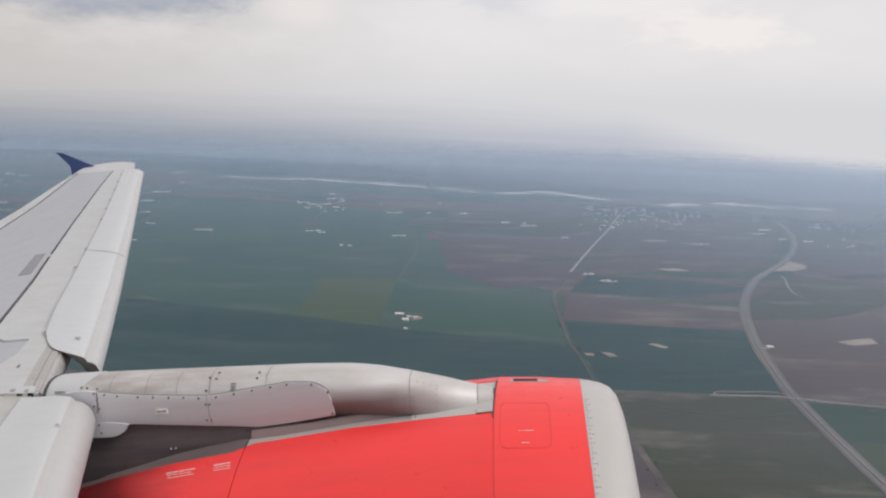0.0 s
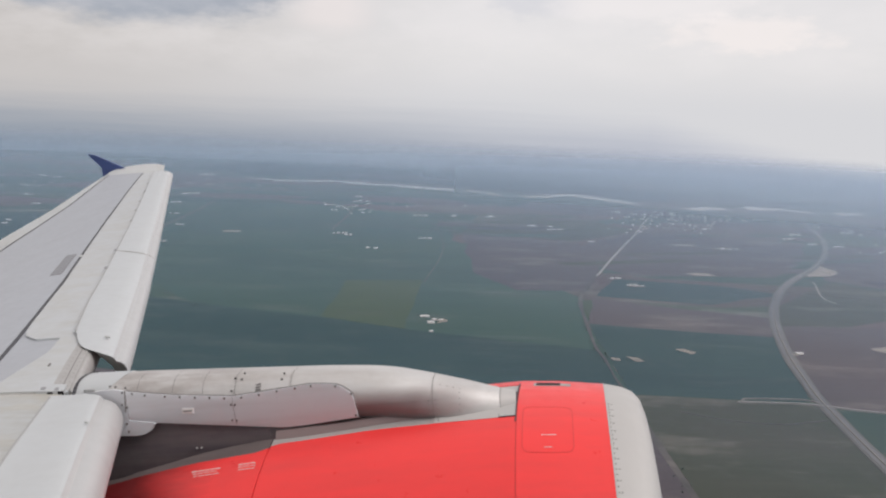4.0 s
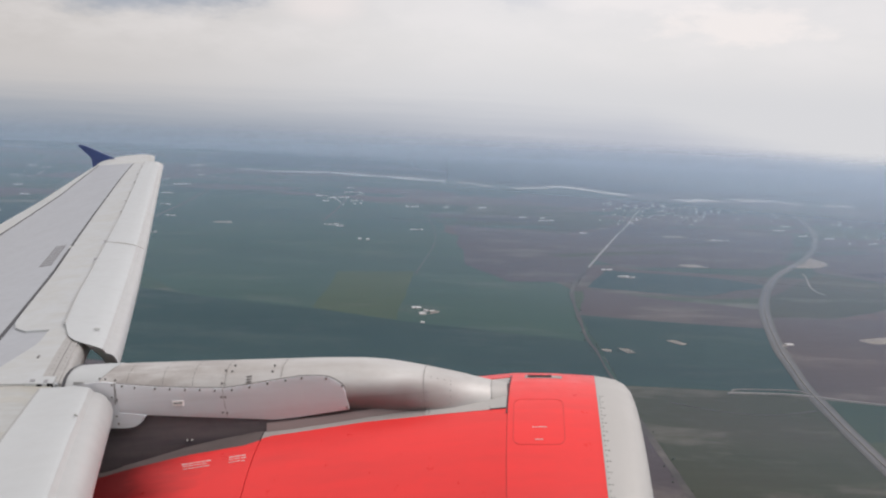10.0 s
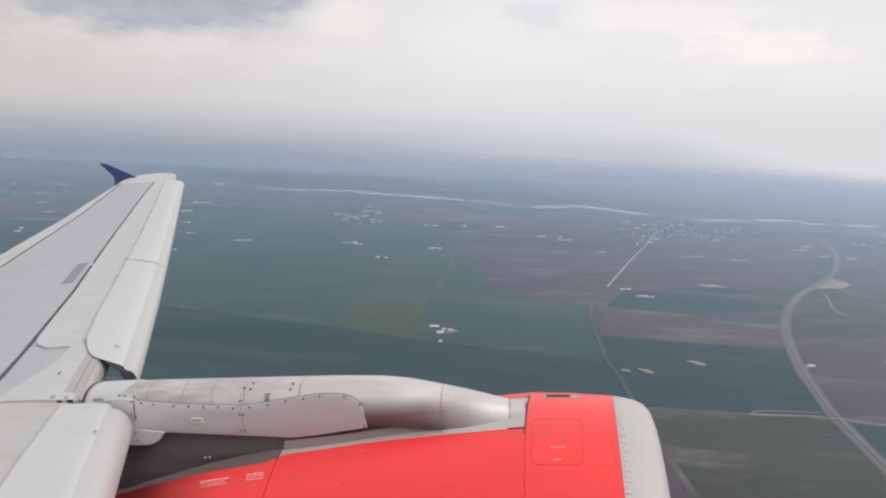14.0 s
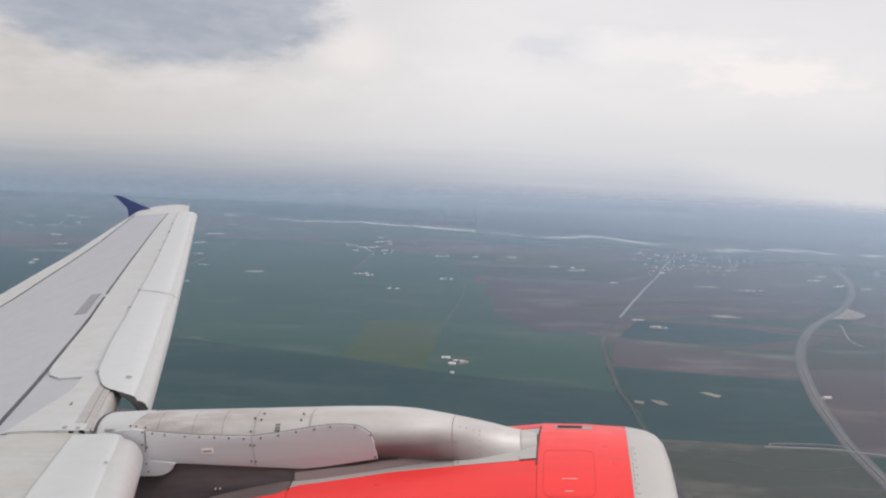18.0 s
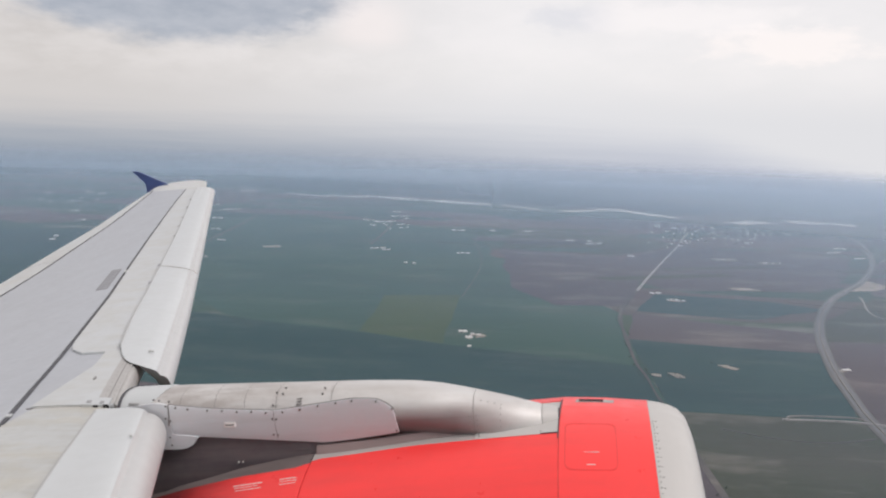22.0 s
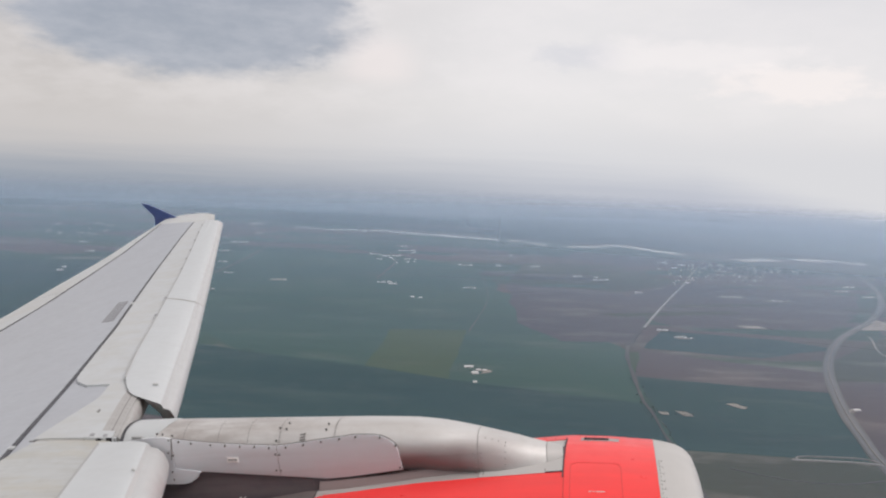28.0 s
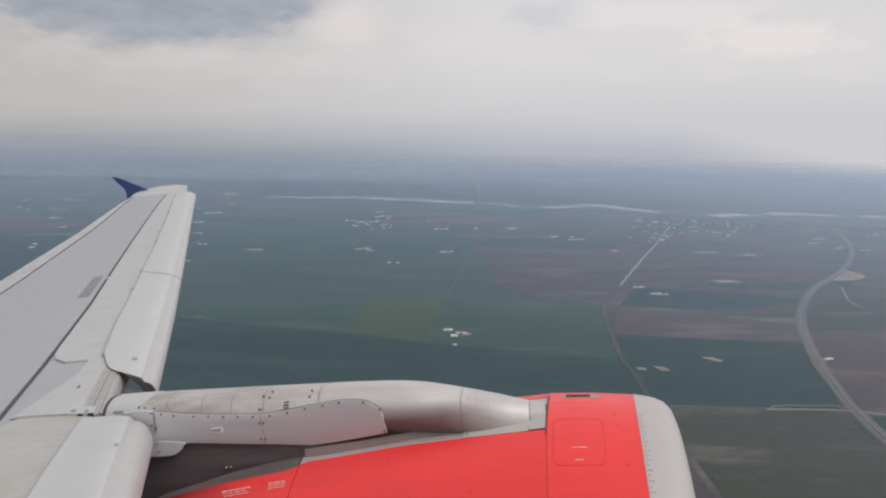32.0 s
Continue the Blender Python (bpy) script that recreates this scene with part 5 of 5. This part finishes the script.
def shed(name, length, width, height, roof_mat, label, category, group, doors=2, pitch=0.22):
    """A gabled building: walls, roof with eaves, doors."""
    top = tagged(new(name), label, category, group)
    bm = bmesh.new()
    box(bm, Matrix.Translation((0, 0, height / 2 - 0.5)), length, width, height + 1.0)
    for s in (-1, 1):
        g = [bm.verts.new((s * length / 2, -width / 2, height)), bm.verts.new((s * length / 2, width / 2, height)), bm.verts.new((s * length / 2, 0, height + width * pitch))]
        bm.faces.new(g)
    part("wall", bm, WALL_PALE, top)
    for s in (-1, 1):
        bm = bmesh.new()
        r, e, hr = length / 2 + 0.5, width / 2 + 0.5, width * pitch
        pts = [(-r, 0, height + hr + 0.1), (r, 0, height + hr + 0.1), (r, s * e, height - 0.15), (-r, s * e, height - 0.15)]
        vs = [bm.verts.new(p) for p in pts] + [bm.verts.new((x, y, z + 0.3)) for x, y, z in pts]
        for f in ((0, 1, 2, 3), (7, 6, 5, 4), (0, 4, 5, 1), (1, 5, 6, 2), (2, 6, 7, 3), (3, 7, 4, 0)):
            bm.faces.new([vs[i] for i in f])
        part("roof", bm, roof_mat, top)
    for k in range(doors):
        bm = bmesh.new()
        box(bm, Matrix.Translation(((k + 0.5) / doors * length - length / 2, -width / 2 - 0.05, 1.2)), min(3.0, length * 0.15), 0.12, 2.4)
        part("door", bm, ROOF_GREY, top)
    return top


rng = random.Random(11)


def place(proto, x, y, turn, scale=1.0):
    copy_thing(proto, pose(x, y, 0.3, 0, 0, turn)).scale = (scale, scale, scale)


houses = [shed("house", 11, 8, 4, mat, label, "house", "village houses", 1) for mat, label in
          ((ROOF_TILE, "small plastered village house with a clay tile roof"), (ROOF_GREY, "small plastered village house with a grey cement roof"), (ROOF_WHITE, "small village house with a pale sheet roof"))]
for k, h in enumerate(houses):
    h.matrix_world = pose(-560 + 30 * k, 1120 + 12 * k, 0.5, 0, 0, 20)
count = 0
while count < 170:
    x, y = rng.uniform(-700, -495), rng.uniform(860, 1520)
    if y > 1300 and x < -620 or y < 1000 and x > -540 - (y - 860) * 0.1 + 40:
        continue
    place(houses[rng.choice((0, 1, 1, 2))], x, y, rng.choice((8, 98)) + rng.uniform(-12, 12), rng.uniform(0.7, 1.15))
    count += 1
town = [shed("house", 13, 9, 5, mat, label, "house", "town houses", 1) for mat, label in
        ((ROOF_GREY, "distant town house with a grey roof"), (ROOF_WHITE, "distant town house with a pale roof"))]
for k, h in enumerate(town):
    h.matrix_world = pose(830 + 40 * k, 2800 + 30 * k, 0.5, 0, 0, 60)
for k in range(150):
    f = rng.random()
    x, y = 700 + 680 * f + rng.gauss(0, 70), 2560 + 460 * f + rng.gauss(0, 130)
    place(town[rng.choice((0, 0, 1))], x, y, rng.choice((20, 110)) + rng.uniform(-10, 10), rng.uniform(0.3, 0.6))
for k in range(26):
    f = rng.random()
    x, y = 605 + 200 * f + rng.choice((-1, 1)) * rng.uniform(12, 30), 2289 + 540 * f
    place(town[rng.choice((0, 1))], x, y, 70, rng.uniform(0.35, 0.6))

barn = shed("barn", 44, 13, 2.6, ROOF_WHITE, "white sheet-roofed farm building", "barn", "farm buildings", 3, 0.09)
barn.matrix_world = pose(28, 1232, 0.3, 0, 0, 10)
barn.scale = (0.30, 0.7, 0.42)
# place, turn, length and depth of each farm building or glasshouse row
FARMS = [(-791, 2920, 26, 68, 60), (-762, 2643, 23, 38, 60), (-953, 3763, 34, 63, 120), (-287, 2727, 25, 38, 30), (-232, 2689, 15, 66, 34), (-258, 2586, 24, 17, 30), (-172, 2622, 23, 26, 26), (-198, 2878, 24, 58, 26),
         (-165, 2816, 60, 40, 12), (-216, 3035, 25, 29, 28), (-192, 2083, 18, 32, 18), (-164, 2062, 6, 22, 16), (-103, 1870, 14, 8, 14), (-84, 1868, 16, 7, 14), (9, 2530, 8, 37, 28), (117, 2549, 21, 19, 28), (226, 2568, 21, 26, 30),
         (24, 2051, 10, 29, 20), (335, 2371, 12, 28, 24), (388, 2317, 19, 42, 24), (388, 2377, 21, 9, 24), (455, 2104, 10, 21, 20), (675, 2842, 22, 18, 50), (1011, 4692, 32, 44, 120), (1096, 4575, 31, 42, 100), (402, 1602, 4, 25, 15), (418, 1540, 12, 18, 9), (434, 1532, 4, 22, 8),
         (1090, 2867, 21, 19, 50), (735, 2800, 20, 12, 46), (637, 2340, 18, 9, 32), (1310, 2495, 18, 33, 30), (1706, 3282, 22, 52, 50), (1595, 3090, 21, 90, 36), (1798, 3359, 21, 31, 52), (1548, 2843, 19, 46, 40), (1113, 2398, 17, 46, 22), (793, 2063, 16, 50, 12),
         (1082, 2209, 16, 50, 14), (1050, 2302, 16, 46, 12), (1130, 2175, 16, 30, 18), (-2184, 4668, 46, 94, 150), (-1525, 3418, 34, 25, 90), (-1450, 3366, 32, 36, 60), (-1654, 3331, 35, 24, 60), (-1541, 3039, 32, 15, 50), (-1362, 3118, 32, 15, 44),
         (-1000, 2039, 18, 13, 28), (-1018, 2096, 17, 10, 28), (37, 1195, 11, 10, 12), (48, 1211, 5, 20, 7), (37, 1143, 9, 5, 5), (541, 1093, 9, 10, 9), (-820, 3300, 30, 30, 40), (-1250, 2700, 20, 30, 36), (-1120, 2460, 18, 24, 30),
         (-690, 1760, 0, 24, 8), (-560, 1850, 0, 22, 8), (-680, 2350, -5, 30, 14), (-700, 2250, -5, 26, 12), (-600, 2130, -8, 26, 12), (-860, 2060, 0, 26, 14)]
YARD = crop("bare_yard", (0.40, 0.365, 0.34), (0.25, 0.23, 0.22), patch=0.03, rows=0.3, pale=0.5)
for k, (x, y, turn, long, deep) in enumerate(FARMS):
    deep *= 0.6 if y > 1700 else 0.8
    ca, sa = math.cos(radians(turn)), math.sin(radians(turn))
    if long < 15:
        ob = copy_thing(barn, pose(x, y, 0.3, 0, 0, turn))
        ob.scale = (long / 44, deep / 13, 0.5 + 0.2 * rng.random())
        continue
    # a bare yard of uneven outline, with sheds along it
    outline = []
    for i in range(14):
        a = math.tau * i / 14
        rx, ry = 0.55 * long * rng.uniform(0.7, 1.05) * math.cos(a), 0.55 * deep * rng.uniform(0.35, 1.1) * math.sin(a)
        outline.append((x + rx * ca - ry * sa, y + rx * sa + ry * ca))
    tagged(part("farmyard", slab(outline, -0.5, 0.62 + 0.004 * k), YARD), "pale bare farmyard among the fields", "yard", kind="structure")
    at = -0.46 * long
    while at < 0.42 * long:
        run = rng.uniform(0.16, 0.42) * long
        off = rng.uniform(-0.25, 0.25) * deep
        mid = at + run / 2
        ob = copy_thing(barn, pose(x + mid * ca - off * sa, y + mid * sa + off * ca, 0.3, 0, 0, turn + rng.uniform(-7, 7)))
        ob.scale = (run / 44, deep * rng.uniform(0.25, 0.6) / 13, 0.45 + 0.25 * rng.random())
        at += run + rng.uniform(0.04, 0.25) * long
for k in range(60):
    f = rng.random()
    x, y = rng.choice(((-330 + 480 * f, 2560 + 420 * f), (640 + 900 * f, 2500 + 500 * f), (1150 + 500 * f, 2100 + 900 * f), (-1500 + 900 * f, 2900 + 500 * f)))
    ob = copy_thing(barn, pose(x + rng.gauss(0, 60), y + rng.gauss(0, 130), 0.3, 0, 0, rng.choice((10, 20, 80)) + rng.uniform(-15, 15)))
    ob.scale = (rng.uniform(0.06, 0.24), rng.uniform(0.3, 0.9), rng.uniform(0.4, 0.6))

# crowns of hedges and garden trees, seen from far above
verts, faces = [], []


def clump(x, y, r):
    """One uneven crown of lobes on a short trunk."""
    for _ in range(4):
        cx, cy, cz = x + rng.uniform(-r, r) * 0.6, y + rng.uniform(-r, r) * 0.6, r * rng.uniform(0.9, 1.6)
        rr = r * rng.uniform(0.45, 0.75)
        base_i = len(verts)
        for a, b, c in ((1, 0, 0), (0, 1, 0), (-1, 0, 0), (0, -1, 0), (0, 0, 1), (0, 0, -1)):
            j = rng.uniform(0.75, 1.25)
            verts.append((cx + a * rr * j, cy + b * rr * j, cz + c * rr * j))
        for f in ((0, 1, 4), (1, 2, 4), (2, 3, 4), (3, 0, 4), (1, 0, 5), (2, 1, 5), (3, 2, 5), (0, 3, 5)):
            faces.append(tuple(base_i + i for i in f))
    base_i = len(verts)
    for dx_, dy_ in ((-0.3, -0.2), (0.3, -0.2), (0, 0.35)):
        verts.append((x + dx_, y + dy_, 0))
    verts.append((x, y, r * 1.4))
    for i in range(3):
        faces.append((base_i + i, base_i + (i + 1) % 3, base_i + 3))


for _ in range(420):
    clump(rng.uniform(-700, -495), rng.uniform(860, 1520), rng.uniform(1.5, 3.2))
for q, q2 in zip(old_track, old_track[1:]):
    for k in range(max(1, int((q2 - q).length / 14))):
        p = q.lerp(q2, rng.random())
        clump(p.x + rng.choice((-1, 1)) * rng.uniform(4, 8), p.y, rng.uniform(0.7, 1.6))
for _ in range(260):
    f = rng.random()
    clump(700 + 620 * f + rng.gauss(0, 80), 2580 + 420 * f + rng.gauss(0, 130), rng.uniform(2, 4))
for x0, y0, n in ((-320, 1262, 26), (32, 1222, 14), (415, 1585, 16), (300, 1030, 12), (385, 1088, 8), (880, 1760, 14)):
    for _ in range(n):
        clump(x0 + rng.gauss(0, 18), y0 + rng.gauss(0, 10), rng.uniform(0.5, 1.2))
me = bpy.data.meshes.new("trees")
me.from_pydata(verts, [], faces)
me.materials.append(LEAF)
tagged(new("trees", me), "scattered dull green trees and hedges on the plain", "trees", kind="stuff")
